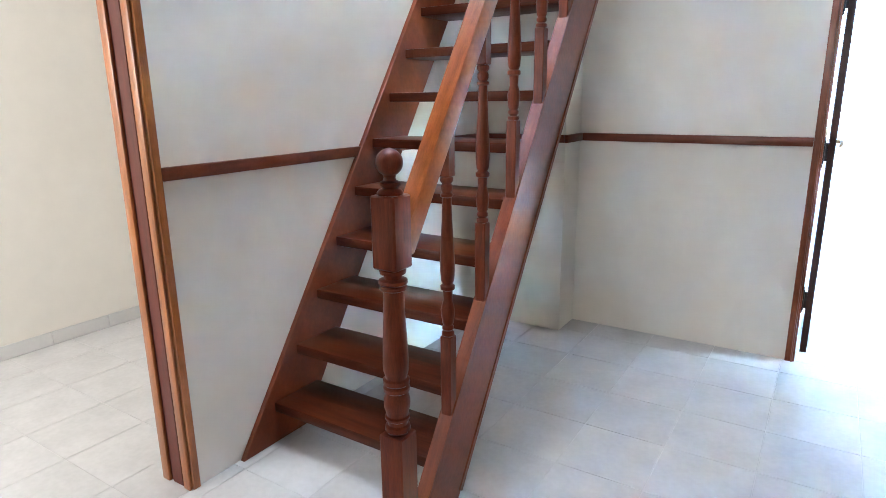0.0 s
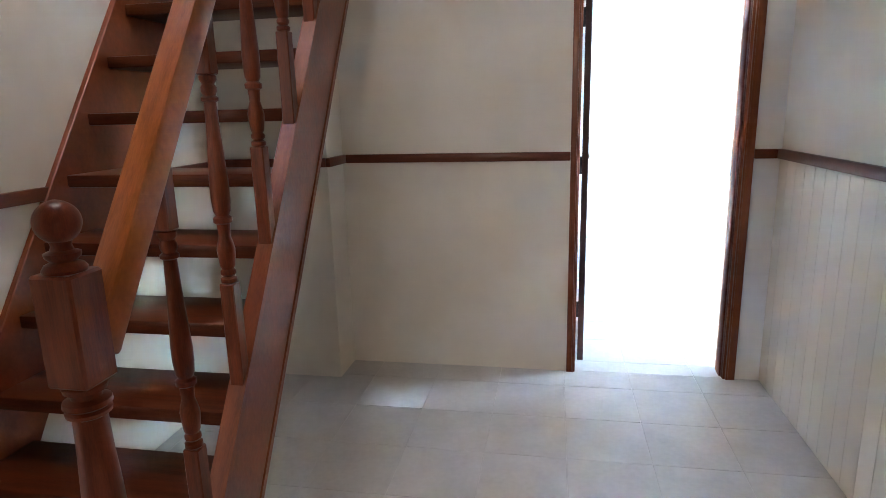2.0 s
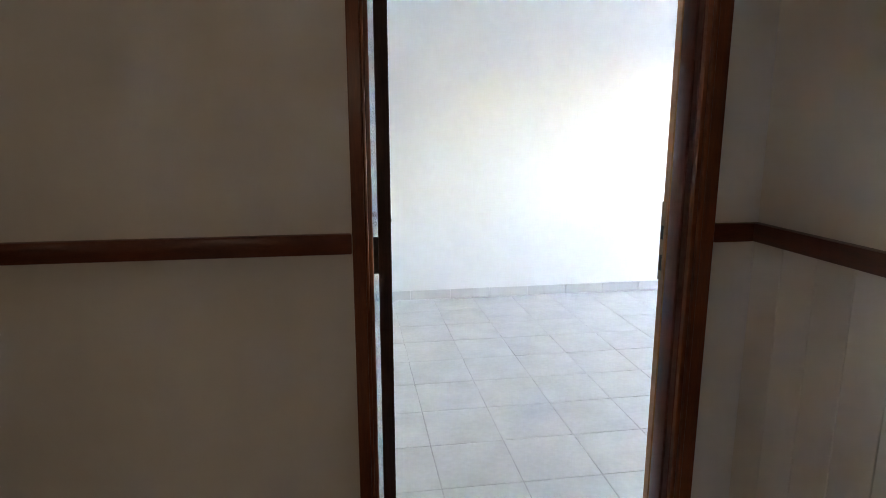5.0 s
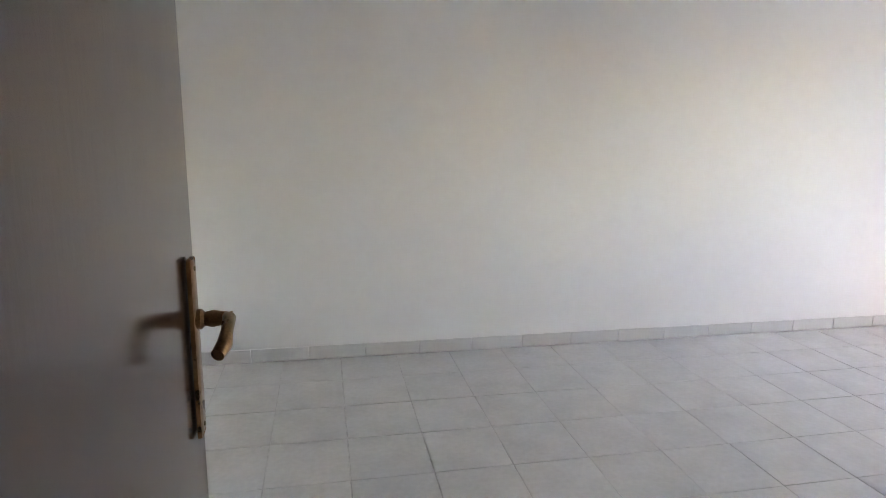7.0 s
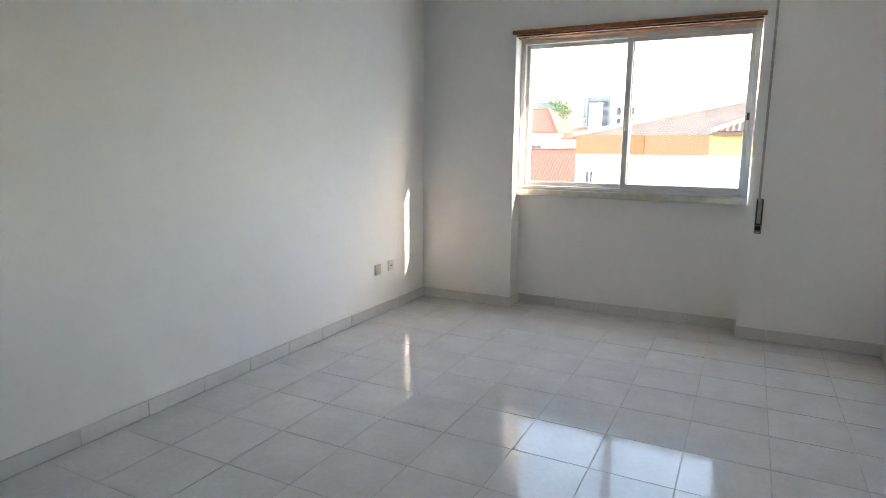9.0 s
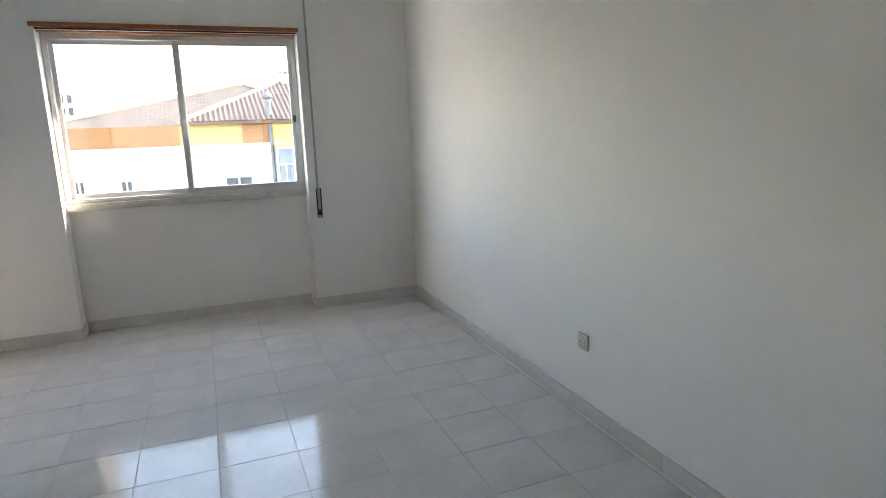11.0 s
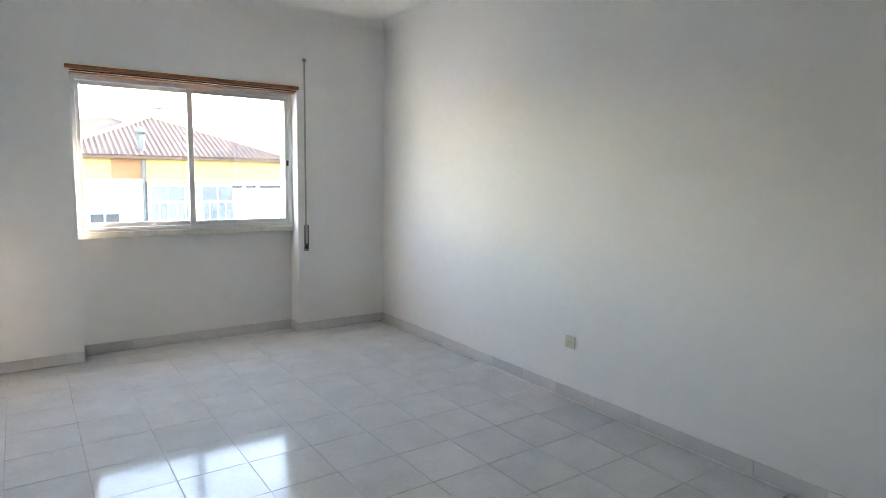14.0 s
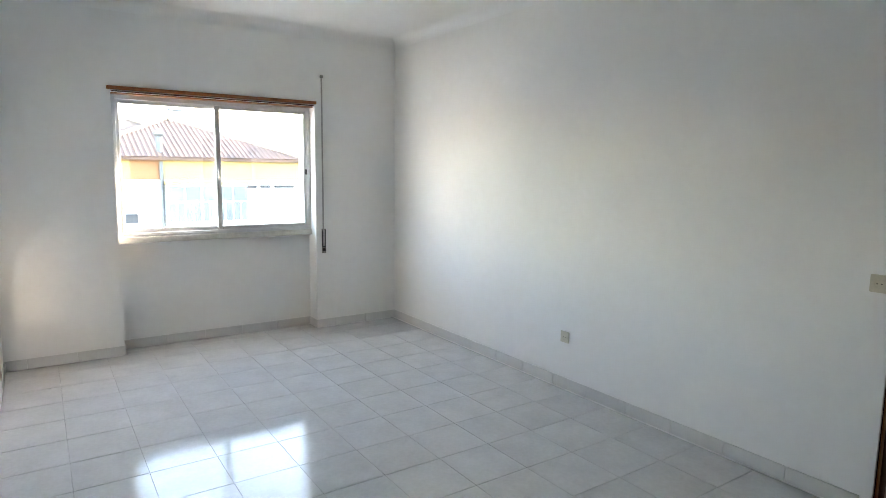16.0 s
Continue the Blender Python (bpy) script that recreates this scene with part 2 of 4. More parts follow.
def thing(name, at=(0, 0, 0), label="", category="", group="", kind=""):
    ob = new(name)
    ob.location = at
    BASE[ob] = Vector(at)
    return tagged(ob, label, category, group, kind)


def solid(name, bm, mat, label="", category="", kind="", group=""):
    """A top-level thing of one mesh."""
    ob = new(name, mesh_of(name, bm, mat))
    BASE[ob] = Vector((0, 0, 0))
    return tagged(ob, label, category, group, kind)


def part(name, bm, mat, parent, label=""):
    base = BASE[parent]
    bmesh.ops.translate(bm, verts=bm.verts[:], vec=-base)
    ob = new(name, mesh_of(name, bm, mat))
    ob.parent = parent
    BASE[ob] = base
    return tagged(ob, label)


def piece(name, me, parent, at, turn=(0, 0, 0)):
    """One of many alike pieces on shared mesh data."""
    ob = new(name, me)
    ob.parent = parent
    ob.location = Vector(at) - BASE[parent]
    ob.rotation_euler = turn
    return ob


# ---- the shell ----
XW, YN, HC = -5.71, 3.33, 2.81          # room: west wall, north wall, ceiling (east face x=0, south face y=0)
NY0, NY1 = 0.855, 2.525                 # window niche
DX0, DX1, DH = -5.126, -4.392, 2.03     # doorway from the hall
HX0, HX1, HY0, HYN = -6.90, -4.21, -3.40, -0.12   # hall: stair wall, panelled wall, entrance wall, door wall
WX = -8.78                              # far wall of the side room


def structure(name, boxes, mat, label, category):
    bm = bmesh.new()
    for b in boxes:
        box(bm, *b)
    return solid(name, bm, mat, label, category, "structure")


structure("wall_north", [(XW - 0.15, 0.42, YN, YN + 0.2, -0.2, 3.0)], WALL, "plain white painted plaster wall", "wall")
structure("wall_west", [(XW - 0.15, XW, 0.0, YN, -0.2, 3.0)], WALL, "plain white painted plaster wall", "wall")
structure("wall_south", [(DX1 + 0.02, 0.42, HYN, -0.012, -0.2, 3.0), (DX1 + 0.003, 0.42, -0.012, 0, -0.2, 3.0), (XW - 0.15, DX0 - 0.02, HYN + 0.06, 0, -0.2, 3.0), (DX0 - 0.02, DX1 + 0.02, HYN, 0, DH + 0.02, 3.0)], WALL, "white plaster wall with a doorway to the hall", "wall")
structure("wall_east", [(0, 0.42, 0, NY0, -0.2, 3.0), (0, 0.42, NY1, YN, -0.2, 3.0), (0, 0.42, NY0, NY1, 2.112, 3.0), (0.178, 0.42, NY0, NY1, -0.2, 0.905)], WALL, "white plaster window wall with a recessed window niche", "wall")
structure("wall_hall_north", [(-6.35, DX0 - 0.02, HYN, HYN + 0.06, -0.2, 3.0), (-7.0, -6.35, -0.35, HYN + 0.06, -0.2, 3.0)], HALL_WALL, "cream painted hall wall with a shallow pier", "wall")
structure("wall_stair", [(HX0 - 0.1, HX0, -2.45, -0.35, -0.2, 4.8)], HALL_WALL, "cream painted wall beside the staircase", "wall")
wall_panel = structure("wall_hall_east", [(HX1, HX1 + 0.12, HY0 - 0.1, HYN, -0.2, 3.0)], HALL_WALL, "cream wall with vertical boarding below the rail", "wall")
structure("wall_entrance", [(-7.0, -5.72, HY0 - 0.12, HY0, -0.2, 3.0), (-4.37, HX1, HY0 - 0.12, HY0, -0.2, 3.0), (-5.72, -4.37, HY0 - 0.12, HY0, 2.06, 3.0)], HALL_WALL, "cream painted wall with the entrance doorway", "wall")
# Unseen openings added for the fill lamps; the first box of each caps it.
side_wall = structure("wall_side_room", [(-8.6, -7.2, -5.0, -4.9, 1.0, 2.2), (WX - 0.12, WX, -4.8, 0.1, -0.2, 3.0), (WX, -7.0, -0.1, 0.1, -0.2, 3.0), (WX, -8.6, -4.9, -4.75, -0.2, 3.0), (-7.2, -7.0, -4.9, -4.75, -0.2, 3.0), (-8.6, -7.2, -4.9, -4.75, -0.2, 1.0), (-8.6, -7.2, -4.9, -4.75, 2.2, 3.0), (-7.12, -7.0, -4.75, HY0, -0.2, 3.0)], HALL_WALL, "cream painted side room walls with an added opening, capped outside, for a fill lamp", "wall")
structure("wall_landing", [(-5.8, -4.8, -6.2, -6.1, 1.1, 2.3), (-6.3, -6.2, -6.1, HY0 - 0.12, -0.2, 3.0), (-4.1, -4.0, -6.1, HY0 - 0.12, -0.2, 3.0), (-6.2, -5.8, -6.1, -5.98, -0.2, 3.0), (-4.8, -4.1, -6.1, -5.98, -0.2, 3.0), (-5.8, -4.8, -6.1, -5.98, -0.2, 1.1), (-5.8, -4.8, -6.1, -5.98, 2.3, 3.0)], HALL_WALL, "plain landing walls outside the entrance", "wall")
structure("wall_stairwell", [(-7.0, -6.9, -0.35, 1.0, 2.98, 4.8), (-5.85, -5.75, -2.6, 1.0, 2.98, 4.8), (-6.9, -5.85, -2.6, -2.5, 2.98, 4.8), (-6.9, -5.85, 0.9, 1.0, 2.98, 4.8)], HALL_WALL, "plain white walls of the upper stairwell", "wall")

# ceilings, with a soft cove in the room
bm = bmesh.new()
box(bm, XW, 0.0, 0.0, YN, HC, HC + 0.12)
R = 0.09
for (ax, ay), (bx, by), (ix, iy) in (((XW, YN), (0, YN), (0, -1)), ((XW, 0), (0, 0), (0, 1)), ((0, 0), (0, YN), (-1, 0)), ((XW, 0), (XW, YN), (1, 0))):
    rings = []
    for k in range(7):
        a = k / 6 * math.pi / 2
        o, dz = R * (1 - math.cos(a)) + 0.001, R * (1 - math.sin(a)) + 0.001
        rings.append((o, dz))
    for (o1, z1), (o2, z2) in zip(rings, rings[1:]):
        q = [bm.verts.new(v) for v in ((ax + ix * o1, ay + iy * o1, HC - z1), (bx + ix * o1, by + iy * o1, HC - z1), (bx + ix * o2, by + iy * o2, HC - z2), (ax + ix * o2, ay + iy * o2, HC - z2))]
        bm.faces.new(q).smooth = True
bmesh.ops.remove_doubles(bm, verts=bm.verts[:], dist=1e-5)
solid("ceiling", bm, CEIL, "white painted ceiling with coved edges", "ceiling", "structure")
structure("ceiling_hall", [(-5.85, HX1, HY0, HYN, HC, HC + 0.16), (-7.0, -5.85, HY0, -2.5, HC, HC + 0.16), (-9.0, -7.0, -4.9, 0.1, HC, HC + 0.16), (-6.3, -4.0, -6.1, HY0, HC, HC + 0.16), (-7.0, -5.75, -0.35, 1.0, HC + 0.03, HC + 0.17)], CEIL, "plain white hall ceiling with a stairwell opening", "ceiling")
# Unseen roof opening added for a fill lamp; the first slab caps it.
structure("ceiling_stairwell", [(-6.85, -5.9, -2.3, -0.9, 4.9, 5.0), (-7.0, -5.75, -2.6, -2.3, 4.8, 4.9), (-7.0, -5.75, -0.9, 1.0, 4.8, 4.9), (-7.0, -6.85, -2.3, -0.9, 4.8, 4.9), (-5.9, -5.75, -2.3, -0.9, 4.8, 4.9)], CEIL, "white ceiling with an added opening, capped above, for a fill lamp", "ceiling")

# ---- the window ----
win = thing("window_1", (0.15, 1.69, 0.905), "two-pane sliding aluminium window above a stone sill", "window", kind="structure")
bm = bmesh.new()
F0, F1, FZ0, FZ1 = NY0 + 0.004, NY1 - 0.004, 0.957, 2.110
box(bm, 0.115, 0.19, F0, F0 + 0.034, FZ0, FZ1, 0.003)
box(bm, 0.115, 0.19, F1 - 0.034, F1, FZ0, FZ1, 0.003)
box(bm, 0.115, 0.19, F0 + 0.034, F1 - 0.034, FZ1 - 0.04, FZ1, 0.003)
box(bm, 0.115, 0.19, F0 + 0.034, F1 - 0.034, FZ0, FZ0 + 0.03, 0.003)
box(bm, 0.108, 0.114, F0 + 0.034, F1 - 0.034, FZ0, FZ0 + 0.018, 0.001)
part("window_frame", bm, ALU, win)
for x0, ya, yb, lat in ((0.155, 1.672, F1 - 0.02, False), (0.124, F0 + 0.02, 1.722, True)):
    bm = bmesh.new()
    za, zb, s = FZ0 + 0.022, FZ1 - 0.028, 0.042
    box(bm, x0, x0 + 0.026, ya, ya + s, za, zb, 0.003)
    box(bm, x0, x0 + 0.026, yb - s, yb, za, zb, 0.003)
    box(bm, x0, x0 + 0.026, ya + s, yb - s, zb - s, zb, 0.003)
    box(bm, x0, x0 + 0.026, ya + s, yb - s, za, za + s, 0.003)
    sash = part("sash", bm, ALU, win)
    pane = part("pane", boxed(x0 + 0.011, x0 + 0.015, ya + s - 0.006, yb - s + 0.006, za + s - 0.006, zb - s + 0.006), GLASS, sash, "clear glass pane")
    pane.visible_shadow = False
    if lat:
        part("latch", boxed(x0 - 0.012, x0, yb - 0.03, yb - 0.014, 1.42, 1.52, bevel=0.003), PLASTIC_W, sash, "small white pull latch")
        part("lock", boxed(x0 - 0.01, x0, ya + 0.012, ya + 0.03, 1.48, 1.53, bevel=0.002), DARK, sash, "small black lock")
bm = boxed(0.095, 0.30, NY0 + 0.002, NY1 - 0.002, 0.906, 0.956, bevel=0.006, seg=2)
part("window_sill", bm, SILL, win, "pale stone sill slab")
strip = thing("blind_pelmet", (0, 1.69, 2.11), "narrow orange-brown wooden pelmet strip over the window", "pelmet")
part("fascia", boxed(-0.022, -0.001, NY0 - 0.014, NY1 + 0.026, 2.128, 2.156, bevel=0.004, seg=2), WOOD_O, strip)
part("lower_lip", boxed(-0.012, -0.001, NY0 + 0.004, NY1 - 0.004, 2.112, 2.122, bevel=0.003), WOOD_X, strip)
part("slot_board", boxed(0.02, 0.1, NY0 + 0.006, NY1 - 0.006, 2.100, 2.112, bevel=0.003), WOOD_O, strip)

winder = thing("blind_strap_winder", (0, 0.785, 0.73), "grey roller-blind strap with a steel winder box", "blind strap")
part("strap", boxed(-0.012, -0.0095, 0.779, 0.794, 0.95, 2.38), STRAP, winder)
bm = boxed(-0.02, -0.001, 0.772, 0.801, 2.372, 2.398, bevel=0.004)
part("strap_guide", bm, STEEL, winder)
plate = part("winder_plate", boxed(-0.008, -0.001, 0.758, 0.802, 0.73, 0.965, bevel=0.003), STEEL, winder)
for ya in (0.7605, 0.7925):
    part("slot", boxed(-0.0098, -0.0082, ya, ya + 0.0075, 0.79, 0.958), DARK, plate)
part("brake", boxed(-0.017, -0.0082, 0.766, 0.7945, 0.787, 0.799, bevel=0.002), DARK, plate)
part("spring_box", boxed(-0.0135, -0.0082, 0.764, 0.797, 0.752, 0.782, bevel=0.002), IRON, plate)
part("strap_roll", boxed(-0.018, -0.0085, 0.7705, 0.7895, 0.80, 0.955, bevel=0.003), STRAP, plate)
for z in (0.741,):
    bm = lathe(bmesh.new(), [(0.004, 0), (0.004, 0.002), (0.001, 0.003)], (-0.008, 0.78, z), 10, Matrix.Rotation(radians(-90), 4, "Y"))
    part("screw", bm, ALU, plate)


def socket(name, at, facing, mat, label, kind):
    """A small square wall plate; facing is +1 for a wall that looks to -y, -1 for one that looks to +y."""
    x, y, z = at
    ob = thing(name, at, label, "wall socket", "wall sockets")
    d = 0.011 * -facing
    ys = sorted((y, y + d))
    p = part("plate", boxed(x - 0.039, x + 0.039, ys[0], ys[1], z - 0.04, z + 0.04, bevel=0.004, seg=2), mat, ob)
    yf = y + d
    if kind == "round":
        rot = Matrix.Rotation(radians(90 * facing), 4, "X")
        part("well", lathe(bmesh.new(), [(0.0225, 0), (0.0225, 0.0025), (0.0195, 0.003), (0.019, 0.0008)], (x, yf, z), 24, rot), mat, p)
        for dx in (-0.009, 0.009):
            part("pin_hole", lathe(bmesh.new(), [(0.0028, 0), (0.0028, 0.0022)], (x + dx, yf, z), 8, rot), DARK, p)
    elif kind == "slot":
        ys = sorted((yf, yf - 0.001 * facing))
        part("jack", boxed(x - 0.016, x + 0.016, ys[0], ys[1], z - 0.004, z + 0.004), DARK, p)
        ys = sorted((yf, yf - 0.004 * facing))
        part("cover", boxed(x - 0.027, x + 0.027, ys[0], ys[1], z + 0.008, z + 0.027, bevel=0.001), mat, p)
    else:
        ys = sorted((yf, yf - 0.004 * facing))
        part("rocker", boxed(x - 0.02, x + 0.02, ys[0], ys[1], z - 0.024, z + 0.024, bevel=0.0025), mat, p)
    return ob


socket("wall_outlet", (-0.725, YN, 0.357), 1, PLASTIC, "square cream outlet cover above the skirting", "rocker")
socket("wall_jack", (-0.54, YN, 0.36), 1, PLASTIC_W, "square white antenna socket above the skirting", "slot")
socket("power_socket", (-2.465, 0.0, 0.376), -1, PLASTIC, "square cream power socket low on the wall", "round")
socket("power_socket", (-4.333, 0.0, 1.065), -1, PLASTIC, "square cream socket beside the doorway", "round")

# ---- the door between hall and room ----


def profile_bar(bm, x0, x1, steps, z0, z1, y):
    """Upright moulded trim: steps are (fraction, fraction, thickness) across its width, standing out towards -y."""
    for a, b, th in steps:
        box(bm, x0 + (x1 - x0) * a, x0 + (x1 - x0) * b, y - th, y, z0, z1, 0.002)
    return bm


dframe = thing("door_frame", (-4.76, -0.1, 0), "moulded reddish-brown wooden door frame", "door frame", kind="structure")
STEP = ((0.0, 0.62, 0.02), (0.62, 0.78, 0.026), (0.78, 1.0, 0.016))
part("architrave", profile_bar(bmesh.new(), DX0 - 0.045, DX0 - 0.001, STEP, 0, DH + 0.05, HYN), WOOD_T, dframe)
part("architrave", profile_bar(bmesh.new(), DX1 + 0.058, DX1 + 0.001, STEP, 0, DH + 0.05, HYN), WOOD_T, dframe)
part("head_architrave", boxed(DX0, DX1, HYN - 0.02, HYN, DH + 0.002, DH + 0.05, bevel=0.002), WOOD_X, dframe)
for x0, x1, s in ((DX0 - 0.02, DX0 - 0.012, 1), (DX1 + 0.02, DX1, -1)):
    j = part("jamb", boxed(min(x0, x1), max(x0, x1), HYN, 0.004 if s > 0 else -0.014, 0, DH, bevel=0.002), PLUM, dframe)
    y_stop = (HYN + 0.006, -0.046) if s > 0 else (HYN + 0.018, -0.048)
    part("door_stop", boxed(min(x1, x1 + s * 0.009), max(x1, x1 + s * 0.009), *y_stop, 0, DH - 0.02, bevel=0.004, seg=2), WOOD_RAIL if s > 0 else PLUM, j)
    part("edge_bead", boxed(min(x1, x1 + s * 0.006), max(x1, x1 + s * 0.006), -0.04, 0.003 if s > 0 else -0.014, 0, DH, bevel=0.002), WOOD_O, j)
part("head_jamb", boxed(DX0, DX1, HYN, 0.004, DH - 0.018, DH + 0.0), PLUM, dframe)
strike = part("strike_plate", boxed(DX1 - 0.0075, DX1 - 0.0062, -0.03, -0.012, 1.0, 1.2, bevel=0.0004), BRONZE_DULL, dframe, "worn steel strike plate")
# Holes are raised dark slips; their inner shade is only in the colour.
part("latch_hole", boxed(DX1 - 0.0082, DX1 - 0.0073, -0.027, -0.015, 1.105, 1.14), DARK, strike)
part("bolt_hole", boxed(DX1 - 0.0082, DX1 - 0.0073, -0.027, -0.015, 1.025, 1.065), DARK, strike)

door = thing("door_1", (-5.107, 0.03, 0.0), "open dark brown glossy veneered door with bronze lever handles", "door", kind="structure")
DF, DB, DY0, DY1 = -5.096, -5.127, 0.0, 0.668
part("leaf", boxed(DB + 0.002, DF - 0.002, DY0 + 0.003, DY1 - 0.003, 0.012, DH - 0.012, bevel=0.0015), DOOR_GLOSS, door)
part("hinge_edge", boxed(DB, DF, DY0, DY0 + 0.0028, 0.012, DH - 0.012), WOOD_D, door, "dark raw edge of the door")
part("lock_edge", boxed(DB + 0.004, DF - 0.004, DY1 - 0.0028, DY1 - 0.001, 0.012, DH - 0.012), WOOD_D, door)
for z in (0.3, 1.08, 1.8):
    h = part("hinge", boxed(-5.1445, DB + 0.02, 0.012, 0.0165, z - 0.045, z + 0.045), IRON, door)
    tube_bm = lathe(bmesh.new(), [(0.002, -0.075), (0.006, -0.068), (0.004, -0.06), (0.0085, -0.055), (0.0085, 0.055), (0.004, 0.06), (0.006, 0.068), (0.002, 0.075)], (-5.1455, 0.014, z), 12)
    part("knuckle", tube_bm, IRON, h, "dark hinge knuckle with turned finials")


def lever(side):
    """Long plate with a lever; side +1 stands towards +x."""
    x = DF if side > 0 else DB
    yc, zc = 0.618, 1.095
    bm = bmesh.new()
    box(bm, min(x, x + side * 0.007), max(x, x + side * 0.007), yc - 0.017, yc + 0.017, zc - 0.155, zc + 0.078, 0.006, 2)
    pl = part("handle_plate", bm, BRONZE, door, "long bronze back plate")
    rot = Matrix.Rotation(radians(90 * side), 4, "Y")
    part("neck", lathe(bmesh.new(), [(0.013, 0), (0.013, 0.006), (0.009, 0.01), (0.011, 0.02), (0.009, 0.03), (0.0075, 0.038), (0.0085, 0.043)], (x + side * 0.006, yc, zc), 14, rot), BRONZE, pl)
    xe = x + side * 0.046
    pts = [(xe - side * 0.006, yc + 0.006, zc + 0.001), (xe, yc - 0.01, zc + 0.002), (xe + side * 0.001, yc - 0.045, zc - 0.004), (xe, yc - 0.062, zc - 0.014), (xe - side * 0.006, yc - 0.08, zc - 0.02)]
    part("lever", tube(bmesh.new(), pts, [0.006, 0.0085, 0.0075, 0.0095, 0.008], 10), BRONZE, pl)
    for z in (zc - 0.14, zc + 0.065):
        part("screw", lathe(bmesh.new(), [(0.0035, 0), (0.003, 0.0015), (0.001, 0.002)], (x + side * 0.007, yc, z), 8, rot), BRASS, pl)


lever(1)
lever(-1)
door.location.x += 0.0161
door.rotation_euler.z = radians(1.63)
part("key_ring", tube(bmesh.new(), [(DB - 0.008 - 0.012 * math.sin(a), 0.618, 0.98 + 0.012 * math.cos(a)) for a in [i * math.pi / 6 for i in range(13)]], 0.0014, 6), STEEL, door)

# ---- hall trim ----
RZ0, RZ1, RT = 1.118, 1.163, 0.022
rail = thing("chair_rail", (-6.3, -0.13, RZ0), "moulded dark red-brown wooden chair rail round the hall", "chair rail", kind="structure")


def rail_piece(x0, x1, y0, y1):
    """A length of rail given by its plan, with a thinner lip above and below."""
    bm = boxed(x0, x1, y0, y1, RZ0 - 0.002, RZ1 - 0.003, bevel=0.004, seg=2)
    part("rail_length", bm, RAIL_WOOD, rail)


rail_piece(HX0 + 0.001, HX0 + RT, -2.446, -0.373)
rail_piece(HX0 + 0.001, -6.351, -0.35 - RT, -0.351)
rail_piece(-6.349, -6.349 + RT, -0.35 - RT, HYN - 0.001)
rail_piece(-6.326, DX0 - 0.046, HYN - RT, HYN - 0.001)
rail_piece(DX1 + 0.059, HX1 - RT - 0.001, HYN - RT, HYN - 0.001)
rail_piece(HX1 - RT - 0.002, HX1 - 0.001, HY0 + 0.01, HYN - 0.001)

post = thing("opening_frame", (-6.94, -2.48, 0), "red-brown wooden post framing the side opening", "door frame", kind="structure")
part("jamb", boxed(-7.05, -6.904, -2.474, -2.452, 0, 2.4, bevel=0.003), PLUM, post)
part("jamb_bead", boxed(-7.053, -7.012, -2.487, -2.474, 0, 2.4, bevel=0.004, seg=2), WOOD_O, post)
part("jamb_stop", boxed(-7.0, -6.942, -2.479, -2.474, 0, 2.4, bevel=0.002), PLUM, post)
part("jamb_bead", boxed(-6.93, -6.894, -2.485, -2.474, 0, 2.4, bevel=0.004, seg=2), WOOD_O, post)
part("architrave", boxed(-6.904, -6.886, -2.473, -2.443, 0, 2.4, bevel=0.003), WOOD_O, post)
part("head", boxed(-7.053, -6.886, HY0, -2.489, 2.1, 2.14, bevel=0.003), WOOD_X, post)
structure("wall_over_opening", [(HX0 - 0.1, HX0, HY0, -2.45, 2.14, 3.0)], HALL_WALL, "cream wall above the side opening", "wall")

# ---- staircase ----
SL = 1.472                               # rise over run
FY, RY = -2.262, -2.012                  # stringers' front and rear lines at the floor
stair = thing("staircase", (-6.45, -2.1, 0), "steep open-riser red varnished wooden staircase with turned balusters", "staircase")


def stringer(x0, x1, back):
    top = 2.82
    out = [(x0, FY, 0), (x0, back, 0), (x0, back + top / SL - 0.1, top - 0.1 * SL), (x0, FY + top / SL, top)]
    bm = prism(bmesh.new(), out, (x1 - x0, 0, 0))
    bmesh.ops.bevel(bm, geom=bm.edges[:], offset=0.003, segments=1, affect="EDGES", profile=0.5)
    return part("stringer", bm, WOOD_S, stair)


s_wall = stringer(HX0 + 0.004, HX0 + 0.028, RY + 0.085)
s_free = stringer(-6.088, -6.05, RY)
# raised lips along the free stringer's edges
nv = Vector((0, -SL, 1)).normalized()
dv = Vector((0, 1, SL)).normalized()
for y0, off, w in ((FY, -0.012, 0.02), (RY, -0.009, 0.018)):
    p0 = Vector((-6.069, y0, 0)) + nv * -off + dv * 0.03
    p1 = p0 + dv * 3.2
    part("moulding", bar(bmesh.new(), p0, p1, 0.05, w, nv), WOOD_S, s_free)
TR0, RISE, RUN = 0.180, 0.202, 0.1373
for k in range(13):
    z, y = TR0 + RISE * k, -2.092 + RUN * k
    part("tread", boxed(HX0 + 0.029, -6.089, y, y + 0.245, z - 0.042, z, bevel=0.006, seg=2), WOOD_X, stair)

# newel post
NX, NY = -6.07, -2.318
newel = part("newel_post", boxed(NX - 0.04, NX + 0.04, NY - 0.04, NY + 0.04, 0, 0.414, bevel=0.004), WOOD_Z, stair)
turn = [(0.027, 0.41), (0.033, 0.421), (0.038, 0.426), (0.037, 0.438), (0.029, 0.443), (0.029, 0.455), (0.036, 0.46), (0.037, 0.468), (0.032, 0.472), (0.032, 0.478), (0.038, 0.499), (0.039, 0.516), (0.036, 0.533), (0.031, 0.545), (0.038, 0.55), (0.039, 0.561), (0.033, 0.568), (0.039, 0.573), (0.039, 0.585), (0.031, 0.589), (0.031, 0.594)]
